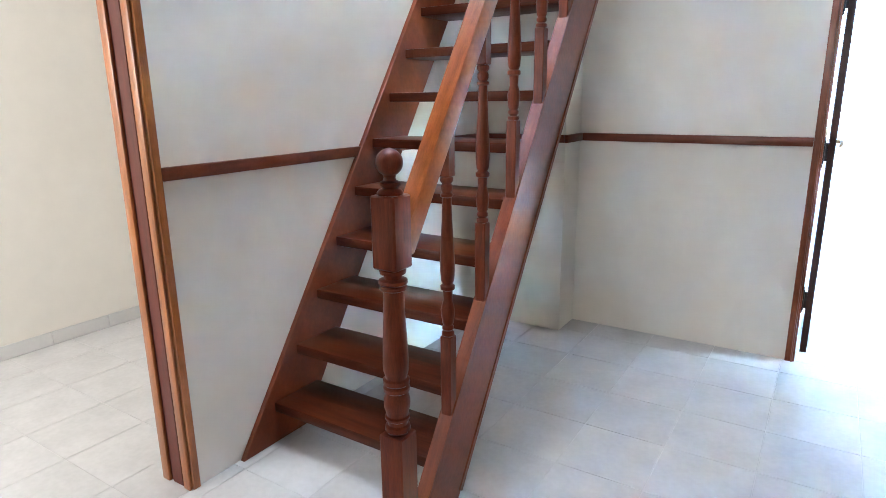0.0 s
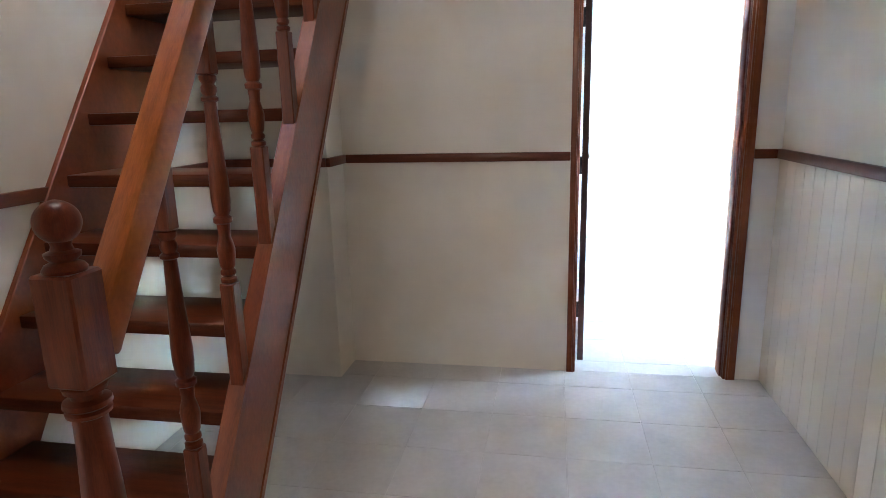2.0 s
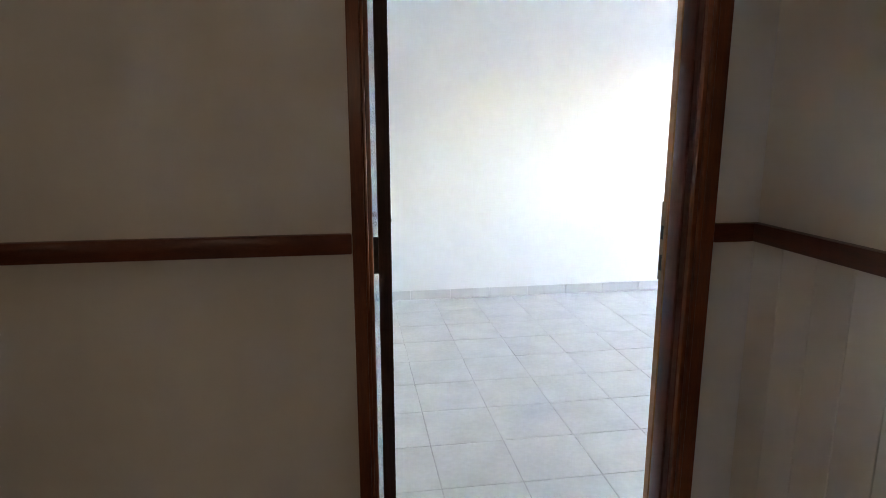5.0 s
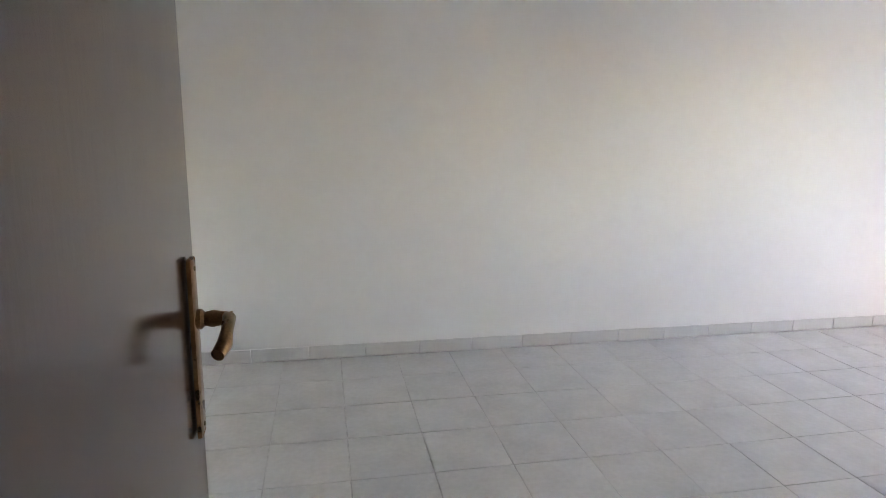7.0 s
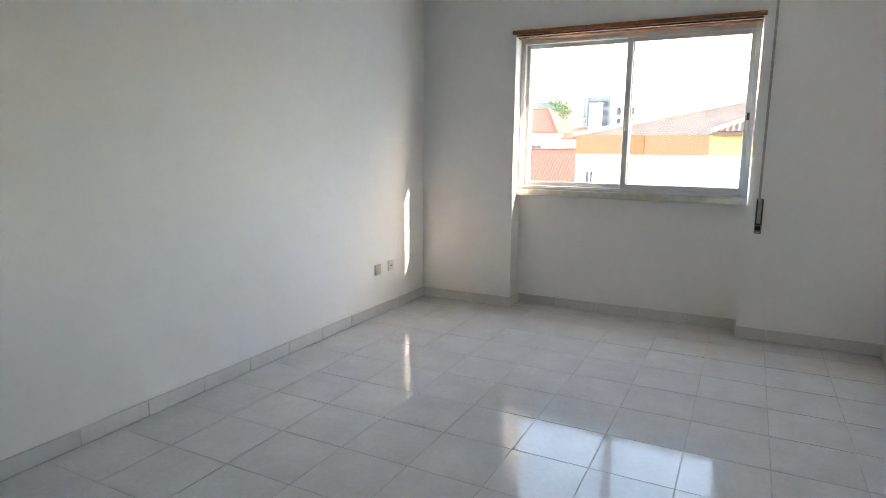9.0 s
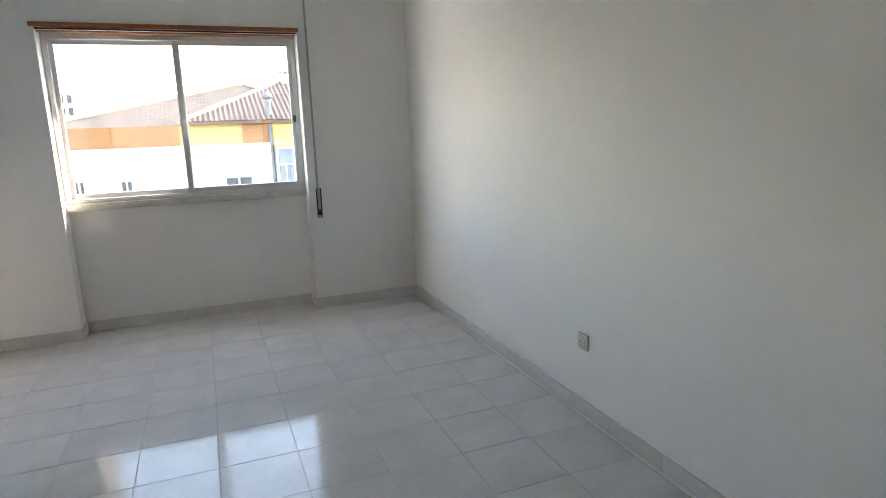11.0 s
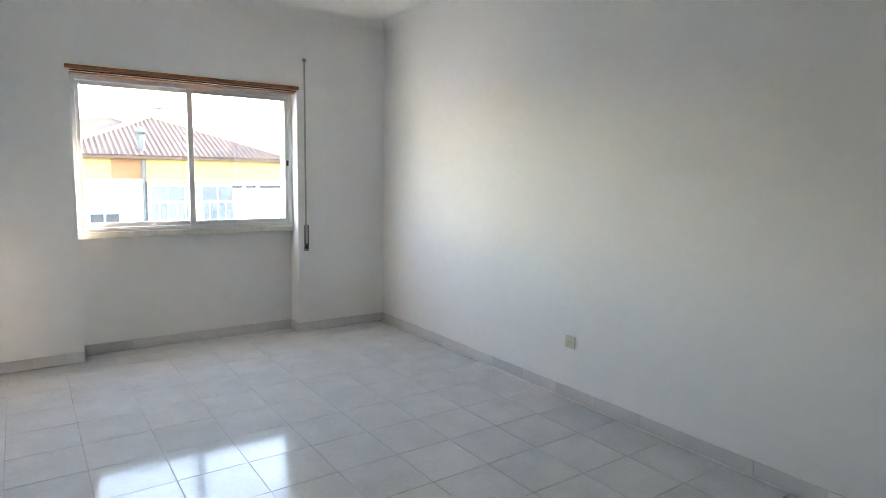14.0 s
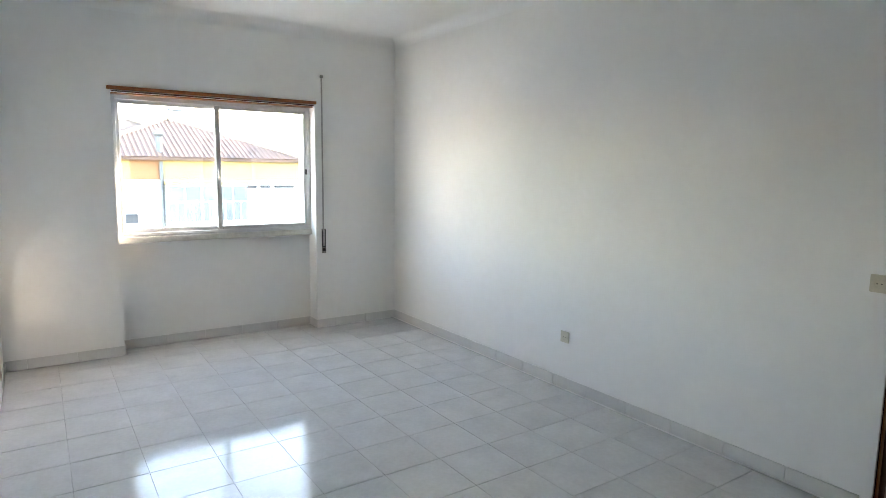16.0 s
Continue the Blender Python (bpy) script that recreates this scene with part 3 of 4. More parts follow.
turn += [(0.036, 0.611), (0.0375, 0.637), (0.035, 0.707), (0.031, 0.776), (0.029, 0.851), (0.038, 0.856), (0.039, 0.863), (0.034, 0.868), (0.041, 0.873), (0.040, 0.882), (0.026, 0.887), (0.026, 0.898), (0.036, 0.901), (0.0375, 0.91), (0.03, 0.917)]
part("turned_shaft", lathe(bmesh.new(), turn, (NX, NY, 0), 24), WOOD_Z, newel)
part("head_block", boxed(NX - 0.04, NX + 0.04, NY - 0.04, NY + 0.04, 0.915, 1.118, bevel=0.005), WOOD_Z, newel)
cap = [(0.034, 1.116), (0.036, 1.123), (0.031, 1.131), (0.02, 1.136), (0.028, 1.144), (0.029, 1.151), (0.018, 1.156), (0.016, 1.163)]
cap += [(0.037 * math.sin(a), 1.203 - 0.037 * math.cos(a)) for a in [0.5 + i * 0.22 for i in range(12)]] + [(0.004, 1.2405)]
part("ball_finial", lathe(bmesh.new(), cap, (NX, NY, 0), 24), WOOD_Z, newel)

# handrail
h0 = Vector((NX, NY + 0.033, 0.957))
h1 = h0 + dv * 3.0
bm = bar(bmesh.new(), h0, h1, 0.062, 0.072, nv)
bmesh.ops.bevel(bm, geom=bm.edges[:], offset=0.012, segments=2, affect="EDGES", profile=0.5)
part("handrail", bm, WOOD_RAIL, stair, "broad orange-brown handrail")

# balusters
BL = 0.77


def baluster_mesh():
    bm = bmesh.new()
    q = 0.0195
    zt, zu = 0.165, 0.68
    for za, zb, sl in ((-0.17, zt, 0), (zu, zu + 0.15, 0)):
        box(bm, -q, q, -q, q, za, zb, 0.003)
    pr = [(0.0, 0.015), (0.01, 0.0205), (0.028, 0.0205), (0.038, 0.013), (0.05, 0.019), (0.066, 0.019), (0.076, 0.015), (0.09, 0.0185), (0.14, 0.0215), (0.175, 0.0225), (0.205, 0.0195), (0.24, 0.0145), (0.3, 0.0165), (0.308, 0.023), (0.33, 0.0235), (0.342, 0.0165), (0.362, 0.021), (0.42, 0.0235), (0.48, 0.0235), (0.6, 0.0205), (0.75, 0.0162), (0.872, 0.0142), (0.88, 0.0205), (0.893, 0.0205), (0.902, 0.0145), (0.92, 0.0185), (0.94, 0.0185), (0.955, 0.0145), (0.972, 0.0205), (0.99, 0.0205), (1.0, 0.015)]
    lathe(bm, [(r, zt - 0.002 + (zu - zt + 0.004) * t) for t, r in pr], (0, 0, 0), 14)
    return mesh_of("baluster", bm, WOOD_Z)


BM = baluster_mesh()
for k in range(8):
    piece("baluster", BM, stair, (-6.07, -2.037 + 0.2262 * k, 0.454 + 0.333 * k))

# ---- entrance door, standing half open ----
hinge = Vector((-4.416, -3.377, 0))
edge = hinge - 0.8 * Vector((math.cos(radians(47)), -math.sin(radians(47)), 0))
along = (hinge - edge).normalized()
face = Vector((-along.y, along.x, 0))
if face.x > 0:
    face = -face
wide = (hinge - edge).length
front = thing("entrance_door", tuple(hinge), "half-open dark stained wooden entrance door with a brass knob", "door")


def leaf_block(a0, a1, f0, f1, z0, z1, bevel):
    bm = boxed(a0, a1, f0, f1, z0, z1, bevel=bevel)
    m = Matrix.Translation(edge) @ Matrix(((along.x, face.x, 0, 0), (along.y, face.y, 0, 0), (0, 0, 1, 0), (0, 0, 0, 1)))
    bmesh.ops.transform(bm, matrix=m, verts=bm.verts[:])
    bmesh.ops.recalc_face_normals(bm, faces=bm.faces[:])
    return bm


part("leaf", leaf_block(0, wide, -0.042, 0, 0.01, 2.04, 0.003), WOOD_D, front)
for za, zb in ((0.15, 0.85), (1.45, 1.92)):
    part("raised_panel", leaf_block(0.14, wide - 0.12, 0, 0.008, za, zb, 0.006), WOOD_D, front)
out_axis = Matrix(((along.x, 0, face.x, 0), (along.y, 0, face.y, 0), (0, 1, 0, 0), (0, 0, 0, 1)))


def knob_at(a, f, z):
    return tuple(edge + along * a + face * f + Vector((0, 0, z)))


KA, KZ = 0.05, 1.228
rose = part("rosette", lathe(bmesh.new(), [(0.039, 0), (0.039, 0.003), (0.0365, 0.0055), (0.0345, 0.0045), (0.022, 0.0065), (0.018, 0.009), (0.016, 0.012)], knob_at(KA, 0, KZ), 40, out_axis), BRASS, front, "embossed antique brass rosette")


def petals(count, r0, r1, h, w, at, mat, parent, name):
    """Radiating embossed petals."""
    bm = bmesh.new()
    for i in range(count):
        a = 2 * math.pi * i / count
        m = Matrix.Translation(at) @ out_axis @ Matrix.Rotation(a, 4, "Z") @ Matrix.Translation(((r0 + r1) / 2, 0, h)) @ Matrix.Diagonal(((r1 - r0) / 2, w, 0.0022, 1))
        bmesh.ops.create_icosphere(bm, subdivisions=1, radius=1.0, matrix=m)
    for f in bm.faces:
        f.smooth = True
    bmesh.ops.recalc_face_normals(bm, faces=bm.faces[:])
    part(name, bm, mat, parent)


petals(20, 0.019, 0.0335, 0.0055, 0.0022, knob_at(KA, 0, KZ), BRASS, rose, "petal_ring")
knob = part("knob", lathe(bmesh.new(), [(0.012, 0.008), (0.0105, 0.02), (0.0125, 0.024), (0.012, 0.03), (0.02, 0.034), (0.028, 0.04), (0.031, 0.048), (0.031, 0.056), (0.0295, 0.06), (0.026, 0.0615), (0.022, 0.0605), (0.006, 0.061)], knob_at(KA, 0, KZ), 40, out_axis), BRASS, front, "round antique brass knob with a flower relief")
petals(16, 0.006, 0.0205, 0.0612, 0.002, knob_at(KA, 0, KZ), BRASS, knob, "flower_relief")
petals(44, 0.0232, 0.0258, 0.0618, 0.0013, knob_at(KA, 0, KZ), BRASS, knob, "bead_ring")
petals(7, 0.001, 0.005, 0.0622, 0.002, knob_at(KA, 0, KZ), BRASS, knob, "flower_centre")
LZ = 1.142
esc = part("lock_plate", lathe(bmesh.new(), [(0.024, 0), (0.024, 0.003), (0.021, 0.005), (0.018, 0.004), (0.014, 0.005), (0.013, 0.0075), (0.006, 0.008)], knob_at(KA, 0, LZ), 32, out_axis), PEWTER, front, "ornate pewter lock plate")
for s in (1, -1):
    bm = leaf_block(KA - 0.011, KA + 0.011, 0, 0.003, LZ + s * 0.033 - 0.014, LZ + s * 0.033 + 0.014, 0.001)
    part("plate_wing", bm, PEWTER, esc)
    part("screw", lathe(bmesh.new(), [(0.003, 0.003), (0.0028, 0.0042)], knob_at(KA, 0, LZ + s * 0.038), 8, out_axis), DARK, esc)
part("keyhole", leaf_block(KA - 0.0016, KA + 0.0016, 0.008, 0.0086, LZ - 0.005, LZ + 0.005, 0), DARK, esc)
eframe = thing("entrance_frame", (-4.9, HY0, 0), "dark brown wooden entrance door frame", "door frame", kind="structure")
for x0, x1 in ((-5.72, -5.68), (-4.41, -4.37)):
    part("jamb", boxed(x0, x1, HY0 - 0.14, HY0 - 0.005, 0, 2.06, bevel=0.003), WOOD_Z, eframe)
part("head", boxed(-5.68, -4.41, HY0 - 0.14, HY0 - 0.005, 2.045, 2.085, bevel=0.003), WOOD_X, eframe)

# ---- outside: the street's buildings ----
solid("ground", boxed(-900, 900, -900, 900, -10.0, -9.5), EARTH, "grey street ground far below the window", "ground", "structure")


def far_window(parent, x, y, z, w, h, shutter=0.0, bars=1):
    """A window in a wall that looks to -x, with frame, panes and a part-lowered shutter."""
    bm = bmesh.new()
    f = 0.05
    box(bm, x - 0.04, x + 0.02, y - w / 2, y - w / 2 + f, z, z + h)
    box(bm, x - 0.04, x + 0.02, y + w / 2 - f, y + w / 2, z, z + h)
    box(bm, x - 0.04, x + 0.02, y - w / 2 + f, y + w / 2 - f, z + h - f, z + h)
    box(bm, x - 0.08, x + 0.02, y - w / 2 - 0.05, y + w / 2 + 0.05, z - 0.06, z)
    for i in range(bars):
        c = y - w / 2 + w * (i + 1) / (bars + 1)
        box(bm, x - 0.035, x + 0.02, c - 0.025, c + 0.025, z, z + h - f)
    wd = part("window", bm, OUT_WHITE, parent)
    part("pane", boxed(x - 0.012, x - 0.004, y - w / 2 + f, y + w / 2 - f, z, z + h - f), OUT_DARK, wd)
    if shutter:
        bm = bmesh.new()
        n = max(3, int(h * shutter / 0.06))
        for i in range(n):
            zz = z + h - f - h * shutter * (i + 1) / n
            box(bm, x - 0.03, x - 0.014, y - w / 2 + f, y + w / 2 - f, zz + 0.004, zz + h * shutter / n)
        part("shutter", bm, OUT_WHITE, wd)


def tiled_slope(bm, a, b, c, d, pitch, rib=0.55):
    """Ribs of roof tiles from the eave a-b up to the top edge d-c (d above a, c above b)."""
    a, b, c, d = (Vector(v) for v in (a, b, c, d))
    up = ((b - a).cross(d - a)).normalized()
    if up.z < 0:
        up = -up
    v = [bm.verts.new(p) for p in (a, b, c, d)]
    bm.faces.new(v if (b - a).cross(d - a).z > 0 else v[::-1])
    eave = (b - a).normalized()
    length = (b - a).length
    slope = ((d + c) / 2 - (a + b) / 2)
    slope -= eave * slope.dot(eave)
    rise = slope.length
    slope.normalize()
    da, cb = (d - a), (c - b)
    n = int(length / pitch)
    for i in range(n):
        s = (i + 0.5) * pitch
        la, lb = da.dot(eave), -cb.dot(eave)
        t = rise
        if la > 0 and s < la:
            t = min(t, rise * s / la)
        if lb > 0 and length - s < lb:
            t = min(t, rise * (length - s) / lb)
        if t < pitch * 0.5:
            continue
        p0 = a + eave * s - slope * 0.06
        p1 = a + eave * s + slope * t
        w = pitch * 0.3
        q = []
        for p in (p0, p1):
            q.append([bm.verts.new(p + eave * w * math.cos(k) + up * (0.018 * rib + w * rib * math.sin(k))) for k in (0, 0.9, 1.57, 2.24, math.pi)])
        for k in range(4):
            bm.faces.new((q[0][k], q[0][k + 1], q[1][k + 1], q[1][k])).smooth = True
        bm.faces.new(q[0][::-1])


def hip_roof(parent, x0, x1, y0, y1, ze, apexes, za, mat, pitch=0.24, ridge_mat=None, rib=0.55):
    """A hipped roof over a rectangle; apexes are the two ends of its ridge in y."""
    xm = (x0 + x1) / 2
    A, B, C, D = (x0, y0, ze), (x1, y0, ze), (x1, y1, ze), (x0, y1, ze)
    p, q = (xm, apexes[0], za), (xm, apexes[1], za)
    bm = bmesh.new()
    tiled_slope(bm, A, D, q, p, pitch, rib)
    tiled_slope(bm, C, B, p, q, pitch, rib)
    tiled_slope(bm, B, A, p, p, pitch, rib)
    tiled_slope(bm, D, C, q, q, pitch, rib)
    box(bm, x0 - 0.02, x1 + 0.02, y0 - 0.02, y1 + 0.02, ze - 0.13, ze - 0.02)
    rf = part("roof", bm, mat, parent)
    bm = bmesh.new()
    for s, e in ((A, p), (D, q), (B, p), (C, q), (p, q)):
        s, e = Vector(s), Vector(e)
        n = int((e - s).length / 0.36)
        for i in range(n):
            m0, m1 = s.lerp(e, i / n), s.lerp(e, (i + 1.04) / n)
            tube(bm, [m0 + Vector((0, 0, 0.03)), m1 + Vector((0, 0, 0.045))], [0.1, 0.088], 6)
    part("ridge_tiles", bm, ridge_mat or RIDGE, rf)
    return rf


FX = 20.0
block = thing("apartment_building", (24, 0, -9.5), "white apartment building with an orange and yellow band under clay roofs", "building")
part("wall", boxed(FX, 28, -14, 7.25, -9.5, 1.05), OUT_WHITE, block)
# The band changes between orange and yellow by section.
part("band", boxed(FX - 0.03, 28, 2.3, 7.28, 1.05, 1.80), OUT_ORANGE, block, "orange band section")
# Flat strip stands in for a setback face that catches light differently.
part("band_pier", boxed(FX - 0.08, FX + 0.1, 4.6, 5.2, 1.06, 1.79), OUT_RETURN_TONE, block, "flat strip coloured deeper orange for a differently lit return face of the band")
part("band", boxed(FX - 0.035, 28, 0.1, 2.3, 1.05, 1.80), OUT_YELLOW, block, "yellow band section")
part("band", boxed(FX - 0.03, 28, -1.04, 0.1, 1.05, 1.80), OUT_ORANGE, block, "orange band section")
part("band", boxed(FX - 0.06, 28, -14, -1.04, 1.04, 1.86), OUT_YELLOW, block, "yellow band section")
part("cornice", boxed(FX - 0.22, 28.1, -7.0, 2.3, 1.86, 1.9), OUT_WHITE, block)
hip_roof(block, FX - 0.3, 28.6, -6.7, 2.2, 1.93, (-2.1, -1.95), 3.64, ROOF, 0.19)
hip_roof(block, FX + 0.3, 29.2, -6.0, 7.45, 1.78, (-0.5, -0.2), 3.6, ROOF_OLD, 0.17, rib=0.05)
for y, w, h, z, sh in ((6.68, 0.36, 0.72, -0.3, 0.0), (5.8, 0.4, 0.85, -0.54, 0.4), (4.28, 0.45, 0.88, -0.62, 0.4), (0.37, 1.05, 0.7, -0.6, 0.4)):
    far_window(block, FX, y, z, w, h, sh)
for y in (5.9, 4.4, 0.5, -8.5, -11):
    for z in (-3.6, -6.6):
        far_window(block, FX, y, z, 0.9, 1.1, 0.4)
# glazed balcony
bal = part("balcony", boxed(FX - 0.5, FX, -4.12, -1.06, -1.7, -0.62), OUT_WHITE, block, "white balcony with pale aluminium glazing")
part("balcony_roof", boxed(FX - 0.56, FX, -4.14, -1.04, 0.86, 1.0), OUT_YELLOW, bal)
for k in range(5):
    y0 = -1.08 - k * 0.605
    bm = bmesh.new()
    for a, b, c, d in ((y0 - 0.045, y0, -0.62, 0.86), (y0 - 0.605, y0 - 0.045, 0.80, 0.86), (y0 - 0.605, y0 - 0.045, 0.17, 0.23), (y0 - 0.605, y0 - 0.045, -0.62, -0.57), (y0 - 0.34, y0 - 0.30, -0.57, 0.17)):
        box(bm, FX - 0.49, FX - 0.44, a, b, c, d)
    fr = part("glazing_frame", bm, OUT_WHITE, bal)
    part("pane", boxed(FX - 0.47, FX - 0.46, y0 - 0.605, y0 - 0.045, 0.23, 0.80), OUT_PANE, fr)
    part("pane", boxed(FX - 0.47, FX - 0.46, y0 - 0.605, y0 - 0.045, -0.57, 0.17), OUT_PANE, fr)
part("inner_door", boxed(FX - 0.48, FX - 0.475, -2.62, -2.34, -0.57, 0.13), OUT_GREY, bal, "grey door behind the glazing")
part("curtain", boxed(FX - 0.48, FX - 0.475, -2.98, -2.7, -0.57, 0.15), OUT_WHITE, bal)
for ya, yb in ((-4.62, -4.2), (-5.19, -4.76), (-6.25, -5.34)):
    vent = part("vent_window", boxed(FX - 0.05, FX, ya - 0.05, yb + 0.05, 0.66, 0.88), OUT_WHITE, block)
    part("pane", boxed(FX - 0.06, FX - 0.05, ya, yb, 0.71, 0.83), OUT_DARK, vent)
part("drainpipe", tube(bmesh.new(), [(FX - 0.12, -0.97, 1.75), (FX - 0.12, -0.97, -9.4)], 0.07, 8), OUT_METAL, block)
flue = part("flue", tube(bmesh.new(), [(FX + 0.2, -0.98, 1.7), (FX + 0.2, -0.98, 2.75)], 0.12, 10), OUT_METAL, block, "silver metal flue with a cowl")
part("cowl", lathe(bmesh.new(), [(0.12, 2.7), (0.2, 2.78), (0.2, 2.86), (0.05, 3.0)], (FX + 0.2, -0.98, 0), 12), OUT_METAL, flue)
for x, y, z in ((24.2, -2.35, 3.8), (24.7, 1.6, 3.0)):
    ch = part("chimney", boxed(x - 0.25, x + 0.25, y - 0.3, y + 0.3, z - 0.8, z + 0.12), OUT_WHITE, block)
    part("chimney_cap", boxed(x - 0.32, x + 0.32, y - 0.36, y + 0.36, z + 0.25, z + 0.31), OUT_GREY, ch)
    for dx in (-0.2, 0.2):
        part("cap_leg", boxed(x + dx - 0.03, x + dx + 0.03, y - 0.25, y - 0.19, z + 0.12, z + 0.25), OUT_WHITE, ch)
        part("cap_leg", boxed(x + dx - 0.03, x + dx + 0.03, y + 0.19, y + 0.25, z + 0.12, z + 0.25), OUT_WHITE, ch)


def house(name, x0, x1, y0, y1, ze, za, label, wins, mat, lean=0.7):
    hs = thing(name, ((x0 + x1) / 2, (y0 + y1) / 2, -9.5), label, "building")
    part("wall", boxed(x0 + 0.3, x1 - 0.3, y0 + 0.2, y1 - 0.2, -9.5, ze - 0.1), OUT_WHITE, hs)
    m = (y1 - y0) / 2
    hip_roof(hs, x0, x1, y0, y1, ze, (y0 + m * lean, y1 - m * lean), za, mat, 0.21, mat)
    for y, z, w, h in wins:
        far_window(hs, x0 + 0.3, y, z, w, h, 0.3, 2)


# Unseen blocks added to keep bright low sky off the room's walls.
side_block = thing("unseen_horizon_block", (22, -40, -9.5), "plain white unseen block added to cut low sky light from the south-east", "building")
part("wall", boxed(15, 28, -75, -17, -9.5, 8.6), OUT_WHITE, side_block)
part("parapet", boxed(14.9, 28.1, -75.1, -16.9, 8.6, 9.2), OUT_GREY, side_block)
end_block = thing("unseen_horizon_block", (22, 50, -9.5), "plain white unseen block added to cut low sky light from the north-east", "building")
part("wall", boxed(15, 28, 28, 85, -9.5, 6.6), OUT_WHITE, end_block)
part("parapet", boxed(14.9, 28.1, 27.9, 85.1, 6.6, 7.2), OUT_GREY, end_block)
house("low_house", 35, 41, 10.9, 17.5, -0.95, 1.15, "white house with a bright red clay tile roof", [(12.5, -3.0, 1.1, 1.2), (14.5, -3.0, 1.1, 1.2)], ROOF_RED, 0.01)
house("tall_house", 50, 58, 16.9, 23.0, 2.75, 5.0, "white house with a red-brown clay roof", [(19.2, 1.05, 1.6, 0.75), (21.6, 1.05, 1.2, 0.75)], ROOF_RED)
house("back_house", 52, 58, 14.3, 17.6, 2.2, 3.2, "small white house with a red clay roof", [(16.2, 1.0, 0.9, 0.55)], ROOF_RED)

tower = thing("office_tower", (84, 20, -9.5), "grey glass office building with stepped blocks", "building")
part("block", boxed(82, 90, 18.9, 22.3, -9.5, 8.4), OUT_GREY, tower)
part("fin", boxed(81, 81.6, 22.0, 22.5, -9.5, 9.8), OUT_GREY, tower)
part("block", boxed(83, 92, 15.5, 18.9, -9.5, 7.4), OUT_WHITE, tower)
for k in range(4):
    part("glass_band", boxed(81.7, 82, 19.2, 21.8, 3.2 + k * 1.3, 3.9 + k * 1.3), OUT_DARK, tower)
for y in (16.1, 17.0, 17.9):
    for z in (4.4, 5.9):
        part("window", boxed(82.8, 83, y - 0.25, y + 0.25, z, z + 1.0), OUT_DARK, tower)
blk = thing("glass_block", (95, 31, -9.5), "distant pale blue glass building", "building")
part("block", boxed(92, 98, 29.5, 33.0, -9.5, 8.4), OUT_PANE, blk)
part("roof_slab", boxed(91.8, 98.2, 29.3, 33.2, 8.4, 8.6), OUT_GREY, blk)
# White chimney shaft rising behind the roofs.
shaft = thing("chimney_shaft", (61, 16, -9.5), "white rendered chimney shaft behind the roofs", "building")
part("shaft", boxed(60, 62, 15.6, 16.5, -9.5, 5.9), OUT_WHITE, shaft)
part("slab", boxed(59.9, 62.1, 15.5, 16.6, 5.9, 6.05), OUT_GREY, shaft)


def tree(at, height, spread, seed):
    r = random.Random(seed)
    tr = thing("tree", at, "green broad-leaved tree behind the houses", "tree")
    x, y, z = at
    bm = tube(bmesh.new(), [(x, y, z), (x + 0.2, y, z + height * 0.4), (x, y + 0.2, z + height * 0.8)], [0.35, 0.25, 0.1], 8)
    limbs = []
    for i in range(9):
        a, h = r.uniform(0, 6.28), height * r.uniform(0.4, 0.7)
        e = (x + spread * 0.6 * math.cos(a), y + spread * 0.6 * math.sin(a), z + h + height * r.uniform(0.12, 0.28))
        tube(bm, [(x + 0.1, y, z + h), e], [0.12, 0.04], 5)
        limbs.append(e)
    part("trunk", bm, BARK, tr)
    verts, faces = [], []
    for i in range(2600):
        c = r.choice(limbs)
        p = Vector(c) + Vector((r.gauss(0, spread * 0.3), r.gauss(0, spread * 0.3), r.gauss(0, spread * 0.24)))
        s = r.uniform(0.1, 0.24)
        u = Vector((r.gauss(0, 1), r.gauss(0, 1), r.gauss(0, 1))).normalized()
        w = u.orthogonal().normalized()
        k = len(verts)
        verts += [p - u * s, p + w * s * 0.5, p + u * s, p - w * s * 0.5]
        faces.append((k, k + 1, k + 2, k + 3))
    me = bpy.data.meshes.new("crown")
    me.from_pydata([v - Vector(at) for v in verts], [], faces)
    me.materials.append(LEAF)
    cr = new("crown", me)
    cr.parent = tr


tree((70, 21.9, -9.5), 18.6, 2.3, 3)

# ---- skirting tiles ----
PITCH = 0.33
skirt_cache = {}


def skirt_mesh(length, along_x):
    key = (round(length, 3), along_x)
    if key not in skirt_cache:
        g = 0.0012
        bm = bmesh.new()
        if along_x:
            box(bm, g, length - g, -0.0045, 0.0045, 0.002, 0.08, 0.002)
        else:
            box(bm, -0.0045, 0.0045, g, length - g, 0.002, 0.08, 0.002)
        skirt_cache[key] = mesh_of("skirting_tile", bm, SKIRT)
    return skirt_cache[key]


def skirting(parent, p, q, inward):
    """Skirting tiles from p to q along one axis, 5 mm off the wall."""
    (x0, y0), (x1, y1) = p, q
    ax = abs(x1 - x0) > abs(y1 - y0)
    total, n = (x1 - x0 if ax else y1 - y0), 0.0
    while n < total - 0.004:
        ln = min(PITCH, total - n)
        at = (x0 + n + 0, y0 + inward * 0.005, 0) if ax else (x0 + inward * 0.005, y0 + n, 0)
        piece("skirting_tile", skirt_mesh(ln, ax), parent, at)
        n += PITCH


skirt = thing("baseboard", (0, 0, 0), "grey glazed skirting tiles round the room", "baseboard", kind="structure")
skirting(skirt, (XW + 0.011, YN), (-0.0, YN), -1)
skirting(skirt, (DX1 + 0.05, 0.0), (-0.0, 0.0), 1)
skirting(skirt, (0, 0.011), (0, NY0), -1)
skirting(skirt, (0, NY1), (0, YN - 0.011), -1)
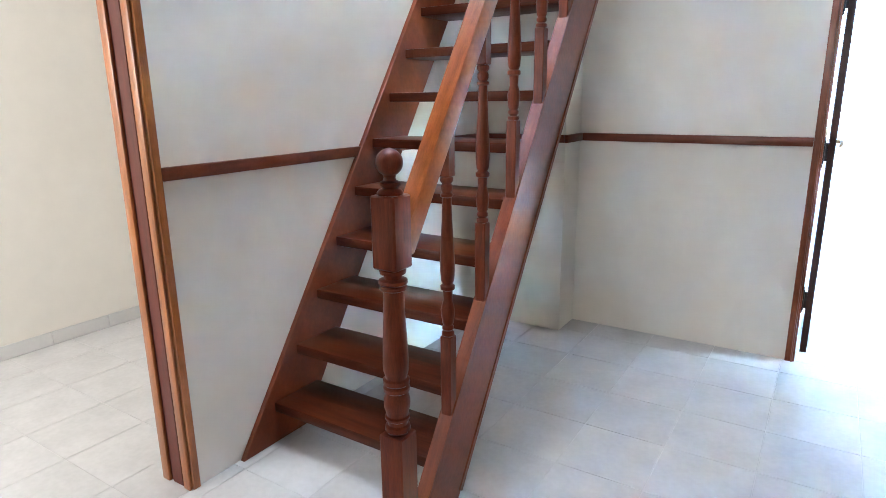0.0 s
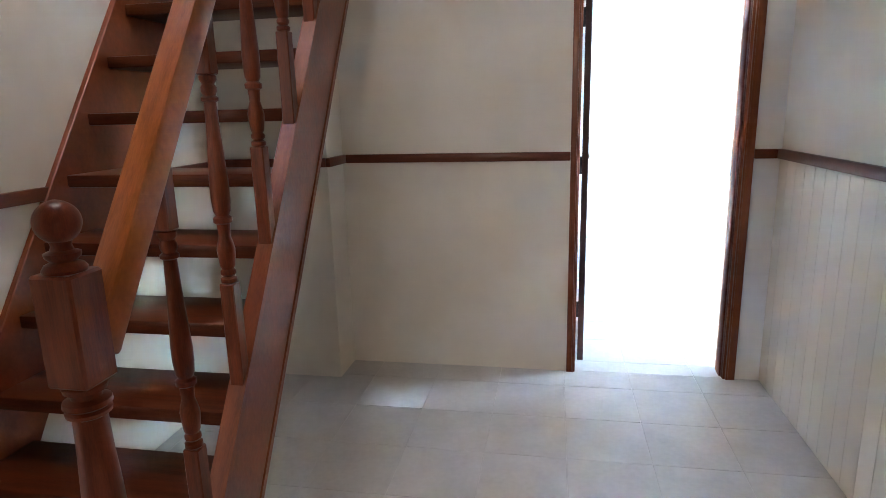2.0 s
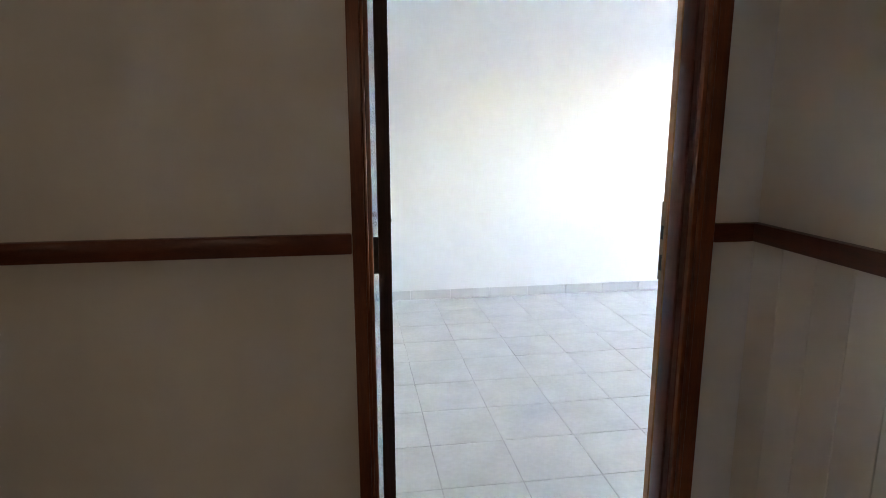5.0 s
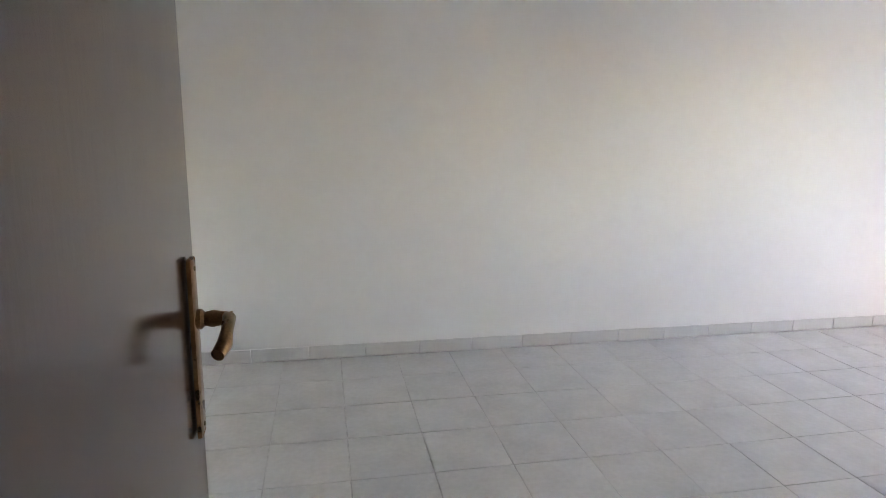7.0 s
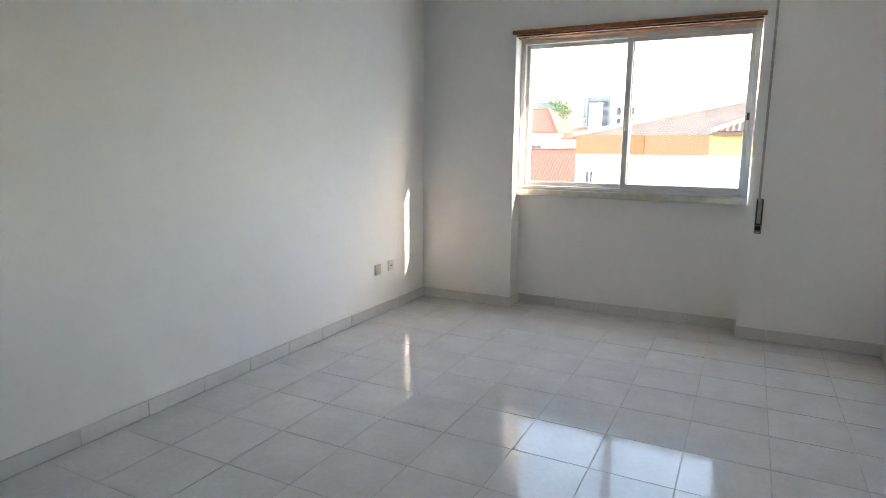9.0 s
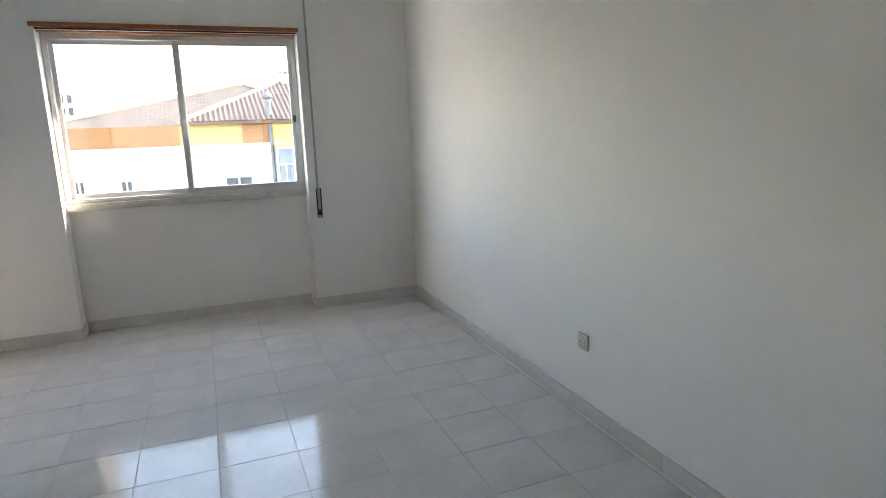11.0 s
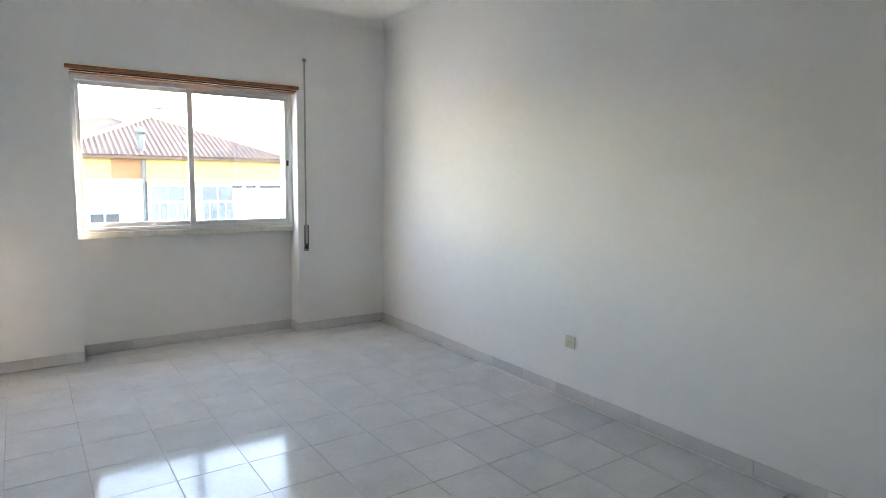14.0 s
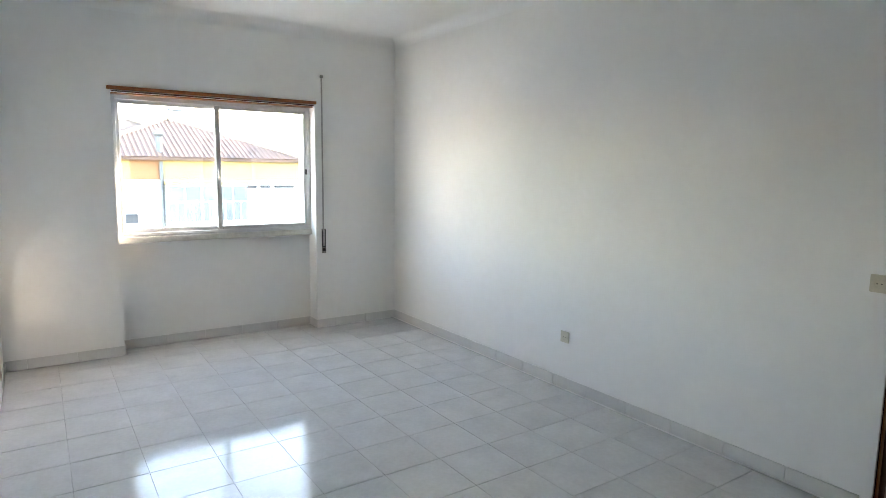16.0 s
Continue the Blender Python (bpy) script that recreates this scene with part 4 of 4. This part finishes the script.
skirting(skirt, (0.178, NY0 + 0.011), (0.178, NY1 - 0.011), -1)
skirting(skirt, (-0.009, NY0), (0.178, NY0), 1)
skirting(skirt, (-0.009, NY1), (0.178, NY1), -1)
skirting(skirt, (XW, 0.01), (XW, YN), 1)
skirt2 = thing("baseboard_side_room", (0, 0, 0), "grey glazed skirting tiles in the side room", "baseboard", kind="structure")
skirting(skirt2, (WX, -4.7), (WX, -0.1), 1)

# ---- floors of square tiles ----
tile_cache = {}


def tile_mesh(w, d):
    key = (round(w, 3), round(d, 3))
    if key not in tile_cache:
        g, h, b = 0.0015, 0.0011, 0.0011
        v = [(g, h, -0.004), (w - g, h, -0.004), (w - g, d - h, -0.004), (g, d - h, -0.004), (g + b, h + b, 0), (w - g - b, h + b, 0), (w - g - b, d - h - b, 0), (g + b, d - h - b, 0)]
        v = [(x - w / 2, y - d / 2, z) for x, y, z in v]
        me = bpy.data.meshes.new("floor_tile")
        me.from_pydata(v, [], [(4, 5, 6, 7), (0, 1, 5, 4), (1, 2, 6, 5), (2, 3, 7, 6), (3, 0, 4, 7)])
        me.materials.append(TILE)
        tile_cache[key] = me
    return tile_cache[key]


rnd = random.Random(5)


def tile_floor(name, label, rects, grout, gx=-1.885, gy=0.02):
    bm = bmesh.new()
    for x0, x1, y0, y1 in rects:
        box(bm, x0, x1, y0, y1, -0.2, -0.0018)
    fl = solid(name, bm, grout, label, "floor", "structure")
    for x0, x1, y0, y1 in rects:
        i0, i1 = math.floor((x0 - gx) / PITCH + 1e-6), math.ceil((x1 - gx) / PITCH - 1e-6)
        j0, j1 = math.floor((y0 - gy) / PITCH + 1e-6), math.ceil((y1 - gy) / PITCH - 1e-6)
        for i in range(i0, i1):
            for j in range(j0, j1):
                a0, a1 = max(x0, gx + i * PITCH), min(x1, gx + (i + 1) * PITCH)
                b0, b1 = max(y0, gy + j * PITCH), min(y1, gy + (j + 1) * PITCH)
                if a1 - a0 < 0.012 or b1 - b0 < 0.012:
                    continue
                t = (rnd.gauss(0, 0.0017), rnd.gauss(0, 0.0017), 0)
                piece("floor_tile", tile_mesh(a1 - a0, b1 - b0), fl, ((a0 + a1) / 2, (b0 + b1) / 2, rnd.uniform(-0.0003, 0.0003)), t)
    return fl


tile_floor("floor", "glossy pale grey square floor tiles", [(XW, 0.0, 0.02, YN), (0.0, 0.178, NY0, NY1)], GROUT)
tile_floor("floor_hall", "glossy pale grey square floor tiles in the hall", [(HX0, HX1, HY0, HYN), (DX0, DX1, HYN, 0.02)], GROUT_PALE)
tile_floor("floor_side_room", "glossy pale grey square floor tiles in the side room", [(WX, HX0, -4.75, -0.1)], GROUT_PALE)
structure("floor_landing", [(-6.2, -4.1, -5.98, HY0, -0.2, -0.002)], SKIRT, "plain landing floor", "floor")

# vertical boards under the rail on the panelled wall
board = mesh_of("plank", boxed(-0.006, 0, 0.0009, 0.0991, 0.0, RZ0 + 0.006, bevel=0.0016), HALL_WALL)
for k in range(32):
    piece("plank", board, wall_panel, (HX1 - 0.0005, HYN - 0.1 * (k + 1) - 0.001, 0.001))
